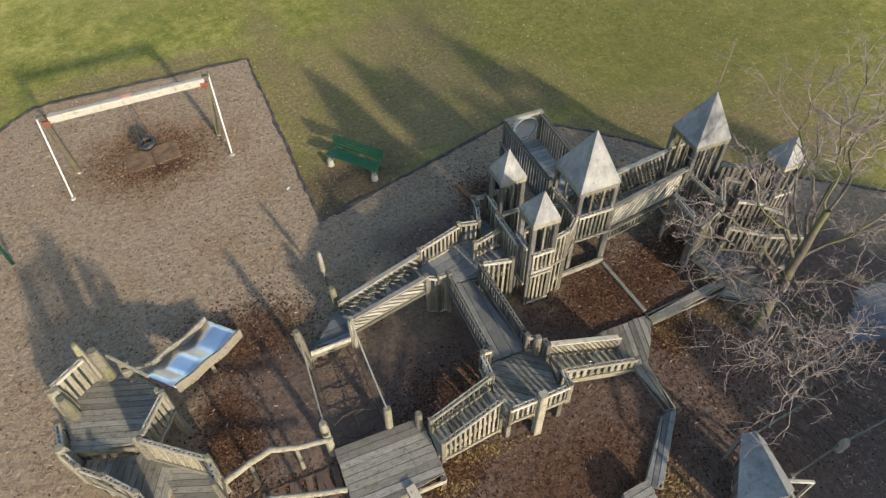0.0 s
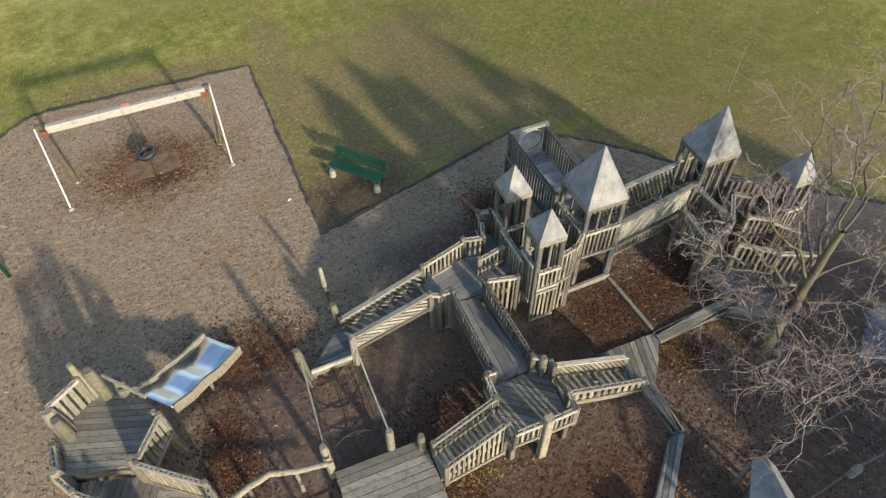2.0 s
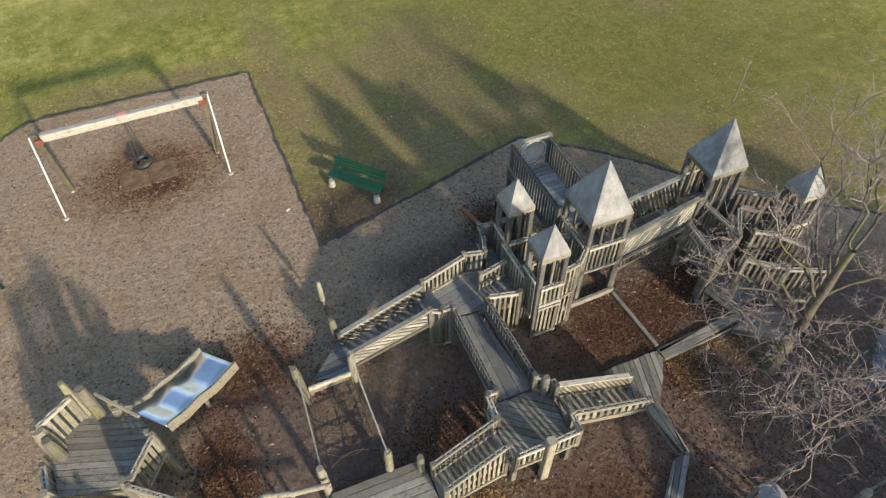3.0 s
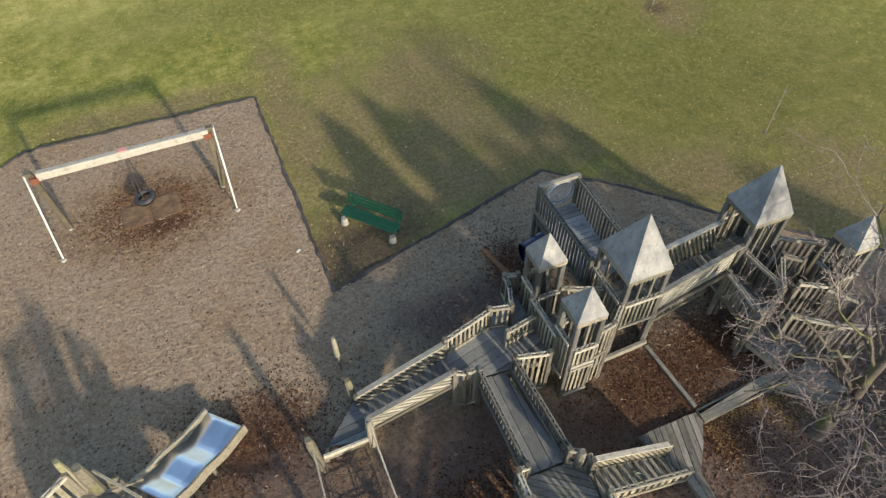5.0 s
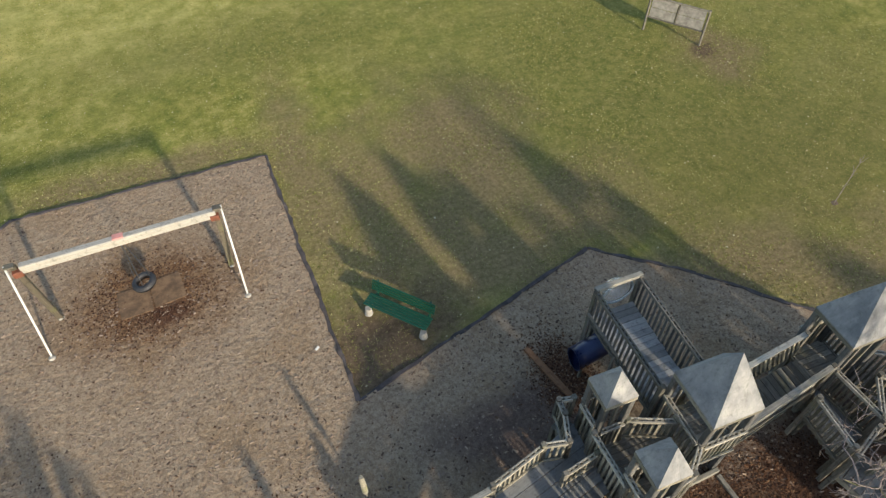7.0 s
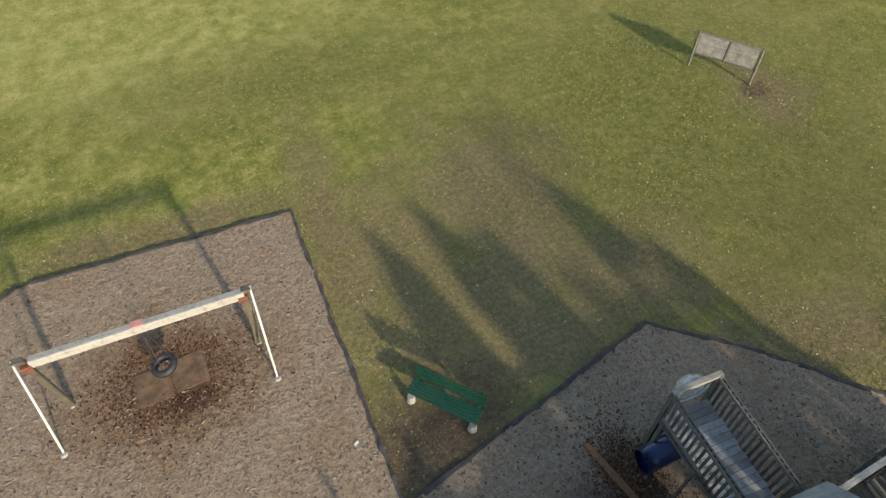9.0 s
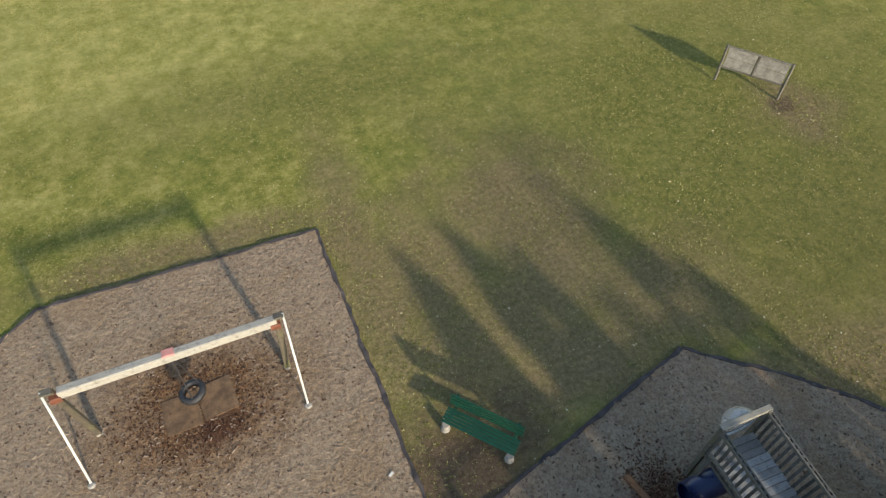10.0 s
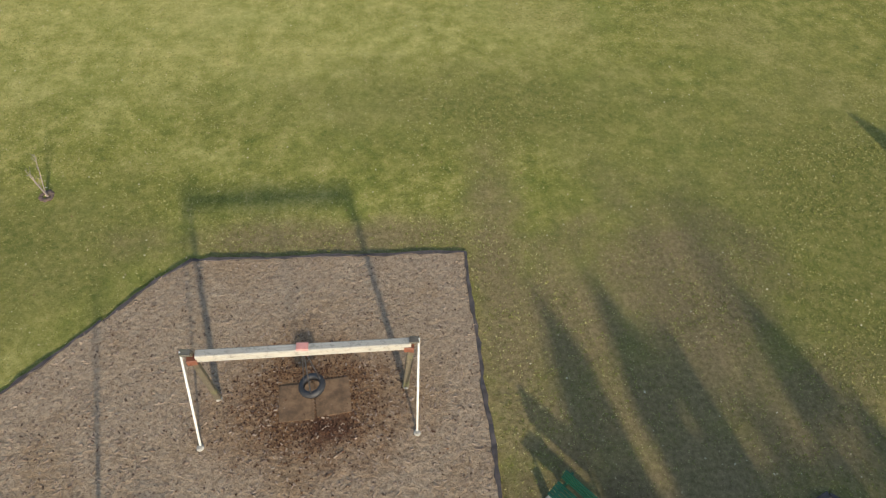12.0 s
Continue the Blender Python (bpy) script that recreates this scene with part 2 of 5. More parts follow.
def make_mulch():
    n = Nodes("wood_chip_mulch")
    p = n.add("NewGeometry").outputs["Position"]
    wob, mid, fine, chip = n.noise(p, 0.5, 5, 0.6), n.noise(p, 2.0, 5, 0.65), n.noise(p, 10, 6, 0.82), n.noise(p, 45, 3, 0.8)
    c = n.ramp(fine, [(0.3, (0.175, 0.122, 0.078)), (0.5, (0.345, 0.260, 0.175)), (0.72, (0.52, 0.415, 0.288))])
    c = n.mix(n.math("MULTIPLY", n.step(wob, 0.45, 0.68), 0.5), c, n.ramp(fine, [(0.3, (0.20, 0.125, 0.065)), (0.7, (0.37, 0.26, 0.15))]))
    c = n.mix(n.math("MULTIPLY", n.step(n.noise(p, 3.7, 5, 0.7), 0.56, 0.72), 0.55), c, (0.13, 0.085, 0.055))
    inner = n.ramp(fine, [(0.28, (0.080, 0.055, 0.044)), (0.55, (0.158, 0.112, 0.090)), (0.8, (0.25, 0.182, 0.148))])
    leaf = n.ramp(fine, [(0.28, (0.050, 0.025, 0.015)), (0.55, (0.120, 0.062, 0.036)), (0.8, (0.19, 0.108, 0.062))])
    w = 0.0
    for cx, cy, rx, ry in [(3.2, 5.6, 4.2, 3.6), (8.5, 5.5, 5.0, 3.8), (10.0, 1.0, 8.0, 3.5), (-0.6, 8.0, 1.7, 2.2), (12.5, 8.0, 3.0, 2.2), (13.5, 4.5, 4.5, 4.0), (5.6, 11.3, 2.2, 1.2)]:
        w = n.math("MAXIMUM", w, spot(n, p, cx, cy, rx, ry, wob, 0.4))
    c = n.mix(n.math("MULTIPLY", w, 0.92), c, inner)
    v = 0.0
    for cx, cy, rx, ry in [(-0.9, 10.1, 1.3, 0.9), (-1.9, 7.5, 0.6, 1.2), (8.4, 7.7, 1.6, 1.1), (10.6, 8.0, 1.0, 0.9), (6.9, 12.2, 0.6, 0.9), (5.4, 3.3, 2.2, 1.2)]:
        v = n.math("MAXIMUM", v, spot(n, p, cx, cy, rx, ry, mid, 0.6))
    c = n.mix(n.math("MULTIPLY", v, 0.8), c, leaf)
    dirt = spot(n, p, -2.5, 18.45, 2.0, 1.6, mid, 0.85)
    mud = spot(n, p, -2.5, 18.6, 0.85, 0.75, wob, 0.35)
    c = n.mix(n.math("MULTIPLY", dirt, 0.94), c, n.ramp(fine, [(0.37, (0.055, 0.022, 0.010)), (0.60, (0.27, 0.145, 0.064))]))
    c = n.mix(n.math("MULTIPLY", mud, 0.5), c, (0.17, 0.115, 0.072))
    fleck = n.noise(p, 19.0, 4, 0.75)
    c = n.mix(n.math("MULTIPLY", n.step(fleck, 0.60, 0.70), n.math("SUBTRACT", 0.40, n.math("MULTIPLY", w, 0.28))), c, (0.58, 0.48, 0.36))
    c = n.mix(n.math("MULTIPLY", n.step(fleck, 0.40, 0.30), 0.45), c, (0.075, 0.05, 0.036))
    wet = spot(n, p, -2.15, 17.7, 0.65, 0.4, mid, 0.7)
    c = n.mix(n.math("MULTIPLY", wet, 0.7), c, (0.072, 0.032, 0.022))
    dents = n.noise(p, 4.5, 4, 0.6)
    grit = n.math("ADD", n.math("ADD", n.math("MULTIPLY", chip, 0.35), n.math("MULTIPLY", fine, 0.8)), n.math("MULTIPLY", dents, 1.6))
    return n.finish(c, 0.95, grit, 0.9, 0.06, spec=0.1)


M_GRASS, M_MULCH = make_grass(), make_mulch()


def islands(name, stops, rough=0.9):
    """Loose bits: every island its own tone."""
    n = Nodes(name)
    return n.finish(n.ramp(n.add("NewGeometry").outputs["Random Per Island"], stops), rough, spec=0.15)


M_CHIP = islands("loose_wood_chips", [(0.0, (0.09, 0.06, 0.042)), (0.4, (0.23, 0.165, 0.12)), (1.0, (0.37, 0.285, 0.21))])
M_LEAF = islands("dead_leaves", [(0.0, (0.035, 0.018, 0.011)), (0.55, (0.098, 0.048, 0.027)), (0.9, (0.165, 0.085, 0.045)), (1.0, (0.23, 0.15, 0.085))])
M_TUFT = islands("grass_tufts", [(0.0, (0.09, 0.115, 0.022)), (0.45, (0.22, 0.23, 0.05)), (0.75, (0.36, 0.33, 0.11)), (1.0, (0.58, 0.52, 0.26))])

# ---------------------------------------------------------------- building helpers
CACHE = {}


def thing(name, x, y, z, label, category, group="", kind=""):
    ob = new(name)
    ob.empty_display_size = 0.2
    ob.location = (x, y, z)
    return tagged(ob, label, category, group, kind)


def origin(ob):
    p = Vector((0, 0, 0))
    while ob is not None:
        p += ob.location
        ob = ob.parent
    return p


def hang(name, data, parent, m, label=""):
    """An object at the world pose m under parent (parents are moved, never turned)."""
    ob = new(name, data)
    if parent is not None:
        ob.parent = parent
        m = Matrix.Translation(-origin(parent)) @ m
    ob.matrix_basis = m
    return tagged(ob, label)


def part(name, bm, material, parent, label="", smooth=False):
    me = bpy.data.meshes.new(name)
    bm.to_mesh(me)
    bm.free()
    me.materials.append(material)
    if smooth:
        me.polygons.foreach_set("use_smooth", [True] * len(me.polygons))
    return hang(name, me, parent, Matrix.Identity(4), label)


def block(lx, ly, lz, material):
    """A shared timber block with its length along x and small chamfers along its long edges."""
    key = (round(lx, 2), round(ly, 3), round(lz, 3), material.name)
    if key not in CACHE:
        lx, c = max(key[0], 0.01), min(ly, lz) * 0.12
        y, z = ly / 2, lz / 2
        ring = [(-y + c, -z), (y - c, -z), (y, -z + c), (y, z - c), (y - c, z), (-y + c, z), (-y, z - c), (-y, -z + c)]
        verts = [(sx * lx / 2, a, b) for sx in (-1, 1) for a, b in ring]
        faces = [(i, i + 8, (i + 1) % 8 + 8, (i + 1) % 8) for i in range(8)] + [tuple(range(8)), tuple(range(15, 7, -1))]
        me = bpy.data.meshes.new("timber")
        me.from_pydata(verts, [], [f[::-1] for f in faces])
        me.materials.append(material)
        CACHE[key] = me
    return CACHE[key]


def beam(name, parent, a, b, w, h, material, label=""):
    """A timber from a to b, w wide and h high in section."""
    a, b = Vector(a), Vector(b)
    d = b - a
    ex = d.normalized()
    ref = Vector((0, 0, 1)) if abs(ex.z) < 0.95 else Vector((0, 1, 0))
    ey = ref.cross(ex).normalized()
    ez = ex.cross(ey)
    m = Matrix((ex, ey, ez)).transposed().to_4x4()
    m.translation = (a + b) / 2
    return hang(name, block(d.length, w, h, material), parent, m, label)


def rod(bm, a, b, r0, r1=None, seg=8):
    """Adds a round bar to bm."""
    a, b = Vector(a), Vector(b)
    r1 = r0 if r1 is None else r1
    d = (b - a)
    q = d.to_track_quat("Z", "Y").to_matrix().to_4x4()
    q.translation = (a + b) / 2
    bmesh.ops.create_cone(bm, cap_ends=True, segments=seg, radius1=r0, radius2=r1, depth=d.length, matrix=q)


def post(parent, x, y, z0, z1, w=0.13, material=None, lean=(0, 0), name="post", label=""):
    return beam(name, parent, (x, y, z0), (x + lean[0], y + lean[1], z1), w, w, material or M_WOOD, label)


def log_post(parent, x, y, z0, z1, r=0.11, lean=(0, 0), label="", material=None):
    """A round, uneven log with a worn, chamfered head."""
    bm = bmesh.new()
    rings = 7
    rows = []
    for k in range(rings):
        f = k / (rings - 1)
        z = z0 + (z1 - z0) * f
        rr = r * (1.0 + 0.07 * math.sin(5.1 * f + x * 9)) * (0.72 if k == rings - 1 else 1)
        rows.append([bm.verts.new((x + lean[0] * f + rr * math.cos(a) * (1 + 0.06 * math.sin(3 * a + y)), y + lean[1] * f + rr * math.sin(a), z)) for a in [i * math.tau / 10 for i in range(10)]])
    for lo, hi in zip(rows, rows[1:]):
        for i in range(10):
            bm.faces.new((lo[i], lo[(i + 1) % 10], hi[(i + 1) % 10], hi[i]))
    bm.faces.new(rows[-1])
    return part("log_post", bm, material or M_LOG, parent, label)


def slats(parent, a, b, zb, zt, w=0.07, gap=0.06, thick=0.03, side=0.0, rnd=None, lean=0.0, material=None, skip=()):
    """Upright slats from a to b; zb and zt are (start, end) heights of feet and heads."""
    rnd = rnd or random
    a, b = Vector((*a, 0)), Vector((*b, 0))
    d = b - a
    n = max(2, round(d.length / (w + gap)))
    ex = d.normalized()
    off = Vector((-ex.y, ex.x, 0)) * side
    for i in range(n):
        if i in skip:
            continue
        f = (i + 0.5) / n
        p = a + d * f + off
        lo, hi = zb[0] + (zb[1] - zb[0]) * f, zt[0] + (zt[1] - zt[0]) * f + rnd.uniform(-0.012, 0.012)
        top = p + ex * lean * (hi - lo)
        ez = (Vector((top.x, top.y, hi)) - Vector((p.x, p.y, lo)))
        m = Matrix((ez.normalized(), ex, ez.normalized().cross(ex))).transposed().to_4x4()
        m.translation = Vector((p.x, p.y, lo)) + ez / 2
        m = m @ Matrix.Rotation(rnd.uniform(-0.012, 0.012), 4, "Z")
        hang("slat", block(ez.length, w, thick, material or M_SLAT), parent, m)


def fence(name, a, b, zb, zt, label, style="upright", ends=(True, True), group="castle railings", rail_low=0.12, post_up=0.06, gap=0.064, material=None, post_down=None, slat_w=0.063, pitch=0.135, run=0.22, board=0.098):
    """A railing between two posts: rails, cap and slats. zb, zt: heights of its foot and head at both ends."""
    rnd = random.Random(round(a[0] * 100 + b[1] * 37 + zt[0] * 11))
    t = thing(name, a[0], a[1], zb[0], label, "railing", group)
    e = Vector((b[0] - a[0], b[1] - a[1], 0)).normalized()
    nx, ny = -e.y, e.x
    for (px, py), z0, z1, want in ((a, zb[0], zt[0], ends[0]), (b, zb[1], zt[1], ends[1])):
        if want:
            post(t, px, py, (z0 if post_down is None else post_down), z1 + post_up, 0.105)
    p0, p1 = Vector((a[0], a[1], zt[0])), Vector((b[0], b[1], zt[1]))
    q0, q1 = Vector((a[0], a[1], zb[0] + rail_low)), Vector((b[0], b[1], zb[1] + rail_low))
    if style == "upright":
        # slats held between a front and a back rail, so that their ends show from above
        for o in (Vector((nx, ny, 0)) * 0.036, Vector((nx, ny, 0)) * -0.036):
            up = Vector((0, 0, 0.045))
            beam("top_rail", t, p0 + o - up, p1 + o - up, 0.036, 0.085, M_WOOD if material is M_DARK else M_CAP)
            beam("bottom_rail", t, q0 + o, q1 + o, 0.036, 0.085, M_WOOD if material is M_DARK else M_SLAT)
        slats(t, a, b, zb, (zt[0] - 0.004, zt[1] - 0.004), w=slat_w, gap=gap, thick=0.034, rnd=rnd, material=material)
    else:
        beam("cap_rail", t, p0 + Vector((0, 0, 0.02)), p1 + Vector((0, 0, 0.02)), 0.13, 0.04, M_CAP)
        beam("top_rail", t, p0 - Vector((0, 0, 0.06)), p1 - Vector((0, 0, 0.06)), 0.045, 0.10, M_WOOD)
        beam("bottom_rail", t, q0, q1, 0.045, 0.10, M_WOOD)
        length = (Vector(b) - Vector(a)).length
        n = max(3, round(length / (0.14 if style == "cross" else abs(pitch))))
        for way, off in ((1, 0.036), (-1, -0.036)):
            if style == "slant" and way < 0:
                continue
            for i in range(-12, n + 12):
                f0, f1 = i / n, (i + (3.0 * way if style == "cross" else run / pitch)) / n
                v0, v1 = 0.0, 1.0
                # clip the strip to the panel
                for _ in range(2):
                    if f0 != f1:
                        if f0 < 0:
                            v0 += (v1 - v0) * (0 - f0) / (f1 - f0); f0 = 0.0
                        if f0 > 1:
                            v0 += (v1 - v0) * (1 - f0) / (f1 - f0); f0 = 1.0
                        if f1 < 0:
                            v1 = v0 + (v1 - v0) * (0 - f0) / (f1 - f0); f1 = 0.0
                        if f1 > 1:
                            v1 = v0 + (v1 - v0) * (1 - f0) / (f1 - f0); f1 = 1.0
                if abs(f1 - f0) < 0.02 or v1 - v0 < 0.1:
                    continue
                lo = q0.lerp(q1, f0)
                lo.z += v0 * (p0.lerp(p1, f0).z - lo.z)
                hi = q0.lerp(q1, f1)
                hi.z += v1 * (p0.lerp(p1, f1).z - hi.z)
                o = Vector((nx * off, ny * off, 0))
                beam("slat", t, lo + o, hi + o, 0.025, 0.062 if style == "cross" else board, material or M_SLAT)
    return t


def deck(name, poly, z, label, angle=0.0, width=0.14, thick=0.045, legs=True, material=None, category="deck", rim=True, slope=None, group=""):
    """A plank deck: planks clipped to the outline, rim boards below, legs at the corners. slope(x, y) may give the height."""
    rnd = random.Random(len(poly) * 7 + round(poly[0][0] * 100))
    hz = slope or (lambda x, y: z)
    cx, cy = sum(p[0] for p in poly) / len(poly), sum(p[1] for p in poly) / len(poly)
    t = thing(name, cx, cy, min(hz(*p) for p in poly) - thick, label, category, group)
    ca, sa = math.cos(angle), math.sin(angle)
    loc = [(ca * x + sa * y, -sa * x + ca * y) for x, y in poly]
    lo, hi = min(p[1] for p in loc), max(p[1] for p in loc)
    n = max(1, round((hi - lo) / width))
    w = (hi - lo) / n

    def span(v):
        xs = []
        for (x0, y0), (x1, y1) in zip(loc, loc[1:] + loc[:1]):
            if (y0 <= v < y1) or (y1 <= v < y0):
                xs.append(x0 + (x1 - x0) * (v - y0) / (y1 - y0))
        return (min(xs), max(xs)) if len(xs) > 1 else None

    for i in range(n):
        v0, v1 = lo + i * w + 0.007, lo + (i + 1) * w - 0.007
        s0, s1 = span(v0), span(v1)
        s0, s1 = s0 or s1, s1 or s0
        if not s0 or s0[1] - s0[0] < 0.03:
            continue
        bm = bmesh.new()
        dz = rnd.uniform(-0.006, 0.004)
        j0, j1 = rnd.uniform(-0.02, 0.02), rnd.uniform(-0.02, 0.02)
        flat = [(s0[0] + j0, v0), (s0[1] + j1, v0), (s1[1] + j1, v1), (s1[0] + j0, v1)]
        mid = ((s0[0] + s0[1]) / 2, (v0 + v1) / 2)
        o = Vector((ca * mid[0] - sa * mid[1], sa * mid[0] + ca * mid[1], 0))
        vs = []
        for dy in (-thick, 0):
            for x, y in flat:
                gx, gy = ca * x - sa * y, sa * x + ca * y
                vs.append(bm.verts.new((x - mid[0], y - mid[1], hz(gx, gy) + dy + dz)))
        for f in ((3, 2, 1, 0), (4, 5, 6, 7), (0, 1, 5, 4), (1, 2, 6, 5), (2, 3, 7, 6), (3, 0, 4, 7)):
            bm.faces.new([vs[k] for k in f])
        me = bpy.data.meshes.new("plank")
        bm.to_mesh(me)
        bm.free()
        me.materials.append(material or M_DECK)
        hang("plank", me, t, Matrix.Translation(o) @ Matrix.Rotation(angle, 4, "Z"))
    if rim:
        for (x0, y0), (x1, y1) in zip(poly, poly[1:] + poly[:1]):
            k0, k1 = Vector((cx - x0, cy - y0, 0)).normalized() * 0.03, Vector((cx - x1, cy - y1, 0)).normalized() * 0.03
            beam("rim_board", t, (x0 + k0.x, y0 + k0.y, hz(x0, y0) - thick - 0.085), (x1 + k1.x, y1 + k1.y, hz(x1, y1) - thick - 0.085), 0.045, 0.16, M_SLAT)
    if legs:
        for x, y in poly:
            k = Vector((cx - x, cy - y, 0)).normalized() * 0.10
            if hz(x, y) > 0.3:
                post(t, x + k.x, y + k.y, 0.0, hz(x, y) - thick - 0.004, 0.12, name="leg")
    return t


def roof(parent, x0, x1, y0, y1, eave, apex):
    """A pyramid of four thick boards with a fascia round the eaves."""
    base = new("roof")
    base.parent = parent
    base.location = Vector(((x0 + x1) / 2, (y0 + y1) / 2, eave)) - origin(parent)
    cs = [(x0, y0), (x1, y0), (x1, y1), (x0, y1)]
    for i in range(4):
        a, b = Vector((*cs[i], eave)), Vector((*cs[(i + 1) % 4], eave))
        p = Vector(apex)
        inn = Vector(((x0 + x1) / 2, (y0 + y1) / 2, eave - 0.2))
        nrm = (b - a).cross(p - a).normalized()
        bm = bmesh.new()
        top = [bm.verts.new(v) for v in (a, b, p)]
        low = [bm.verts.new(v - Vector((0, 0, 0.05)) + (inn - v) * 0.01) for v in (a, b, p)]
        bm.faces.new(top), bm.faces.new(low[::-1])
        for k in range(3):
            bm.faces.new((top[k], low[k], low[(k + 1) % 3], top[(k + 1) % 3]))
        part("roof_panel", bm, M_ROOF, base)
        dn = Vector((0, 0, 0.09))
        beam("fascia", base, a.lerp(inn, 0.03) - dn, b.lerp(inn, 0.03) - dn, 0.035, 0.12, M_SLAT)
    return base


def tower(name, x0, x1, y0, y1, eave, apex, walls, floor, label, wide=0.13, over=0.07):
    """A roofed tower on four posts. walls: (side, foot, head) runs of slats on the sides s, n, w, e."""
    t = thing(name, (x0 + x1) / 2, (y0 + y1) / 2, 0, label, "tower", "castle towers")
    rnd = random.Random(round(x0 * 100))
    for x in (x0, x1):
        for y in (y0, y1):
            # darker copy, its colour standing for the posts' unlit sides
            post(t, x, y, 0, eave - 0.05, wide, M_DARK)
    # thin studs between the corner posts and a row of short boards below the eaves
    for f in ((0.34, 0.67) if x1 - x0 > 0.8 else (0.5,)):
        for y in (y0, y1):
            post(t, x0 + (x1 - x0) * f, y, floor[0], eave - 0.06, 0.065, M_WOOD, name="stud")
    for y in (y0 - 0.02, y1 + 0.02):
        slats(t, (x0, y), (x1, y), (eave - 0.26, eave - 0.26), (eave - 0.08, eave - 0.08), w=0.055, gap=0.07, thick=0.03, rnd=rnd, material=M_WOOD)
    ends = {"s": ((x0, y0), (x1, y0)), "n": ((x1, y1), (x0, y1)), "w": ((x0, y1), (x0, y0)), "e": ((x1, y0), (x1, y1))}
    for side, lo, hi in walls:
        a, b = ends[side]
        slats(t, a, b, (lo, lo), (hi, hi), side=-0.085, rnd=rnd, w=0.062, gap=0.066, thick=0.034)
        e = (Vector(b) - Vector(a)).normalized()
        for off in (0.049, 0.121):
            o = Vector((e.y, -e.x, 0)) * off
            for z in (lo + 0.07, hi - 0.05):
                beam("rail", t, Vector((*a, z)) + o, Vector((*b, z)) + o, 0.036, 0.08, M_CAP)
    for z in floor:
        n = max(2, round((y1 - y0) / 0.14))
        for i in range(n):
            y = y0 + (y1 - y0) * (i + 0.5) / n
            beam("floor_plank", t, (x0, y, z), (x1, y, z), (y1 - y0) / n - 0.008, 0.04, M_DECK)
    roof(t, x0 - over, x1 + over, y0 - over, y1 + over, eave, apex)
    return t


def tube(buf, pts, r0, r1, sides):
    """Adds one tapered, bent branch to buf = (verts, faces)."""
    verts, faces = buf
    k0, n = len(verts), len(pts)
    for i, p in enumerate(pts):
        d = (pts[min(i + 1, n - 1)] - pts[max(i - 1, 0)]).normalized()
        u = d.orthogonal().normalized()
        v = d.cross(u)
        r = r0 + (r1 - r0) * i / (n - 1)
        for s in range(sides):
            a = s * math.tau / sides
            q = p + u * (r * math.cos(a)) + v * (r * math.sin(a))
            verts.append((q.x, q.y, q.z))
    for i in range(n - 1):
        for s in range(sides):
            a, b = k0 + i * sides + s, k0 + i * sides + (s + 1) % sides
            faces.append((a, b, b + sides, a + sides))

# ---------------------------------------------------------------- ground
PIT = [(-14.0, 14.9), (-10.03, 18.91), (-8.15, 20.92), (-6.9, 22.3), (-6.15, 22.85), (1.55, 22.97), (1.90, 13.40), (9.45, 15.65), (11.84, 13.73), (13.6, 11.93), (16.0, 9.8), (19.0, 7.5), (19.0, -6.0), (-14.0, -6.0)]


def inside(x, y, poly=PIT):
    odd = False
    for (x0, y0), (x1, y1) in zip(poly, poly[1:] + poly[:1]):
        if (y0 > y) != (y1 > y) and x < x0 + (x1 - x0) * (y - y0) / (y1 - y0):
            odd = not odd
    return odd


def build_ground():
    bm = bmesh.new()
    lim = [-900, -200, -60] + [-30 + 1.5 * i for i in range(54)] + [90, 250, 900]
    rows = [[bm.verts.new((x + 4, y + 10, (0.03 * (noise.noise(Vector((x * 0.12, y * 0.12, 3))) - 0.2) if max(abs(x), abs(y)) < 55 and not inside(x + 4, y + 10) else -0.006))) for x in lim] for y in lim]
    for r0, r1 in zip(rows, rows[1:]):
        for i in range(len(lim) - 1):
            bm.faces.new((r0[i], r0[i + 1], r1[i + 1], r1[i]))
    ob = part("ground", bm, M_GRASS, None, smooth=True)
    tagged(ob, "patchy green and straw-coloured winter lawn", "lawn", kind="structure")
    bm = bmesh.new()
    bm.faces.new([bm.verts.new((x, y, 0.035)) for x, y in PIT])
    bmesh.ops.triangulate(bm, faces=bm.faces[:])
    ob = part("play_area_surface", bm, M_MULCH, None)
    tagged(ob, "trodden wood chip surface with dark leaf litter", "mulch", kind="structure")


build_ground()


def build_edging():
    rnd = random.Random(4)
    for (x0, y0), (x1, y1) in list(zip(PIT, PIT[1:]))[:11]:
        bm = bmesh.new()
        d = Vector((x1 - x0, y1 - y0, 0))
        e = d.normalized()
        s = Vector((-e.y, e.x, 0))
        n = max(2, int(d.length / 0.25))
        ring = None
        for i in range(n + 1):
            c = Vector((x0, y0, 0)) + d * (i / n) + s * (0.018 * math.sin(i * 0.55 + x0) + rnd.uniform(-0.02, 0.02))
            h, w = 0.06 + rnd.uniform(-0.028, 0.018), 0.055 + rnd.uniform(-0.026, 0.026)
            new_ring = [bm.verts.new(c + s * a + Vector((0, 0, b))) for a, b in ((-w, 0), (-w * 0.8, h), (w * 0.8, h), (w, 0))]
            if ring:
                for k in range(3):
                    bm.faces.new((ring[k], ring[k + 1], new_ring[k + 1], new_ring[k]))
            ring = new_ring
        ob = part("edging", bm, M_EDGE, None)
        tagged(ob, "dark buried border strip between lawn and wood chips", "edging", kind="structure")


build_edging()


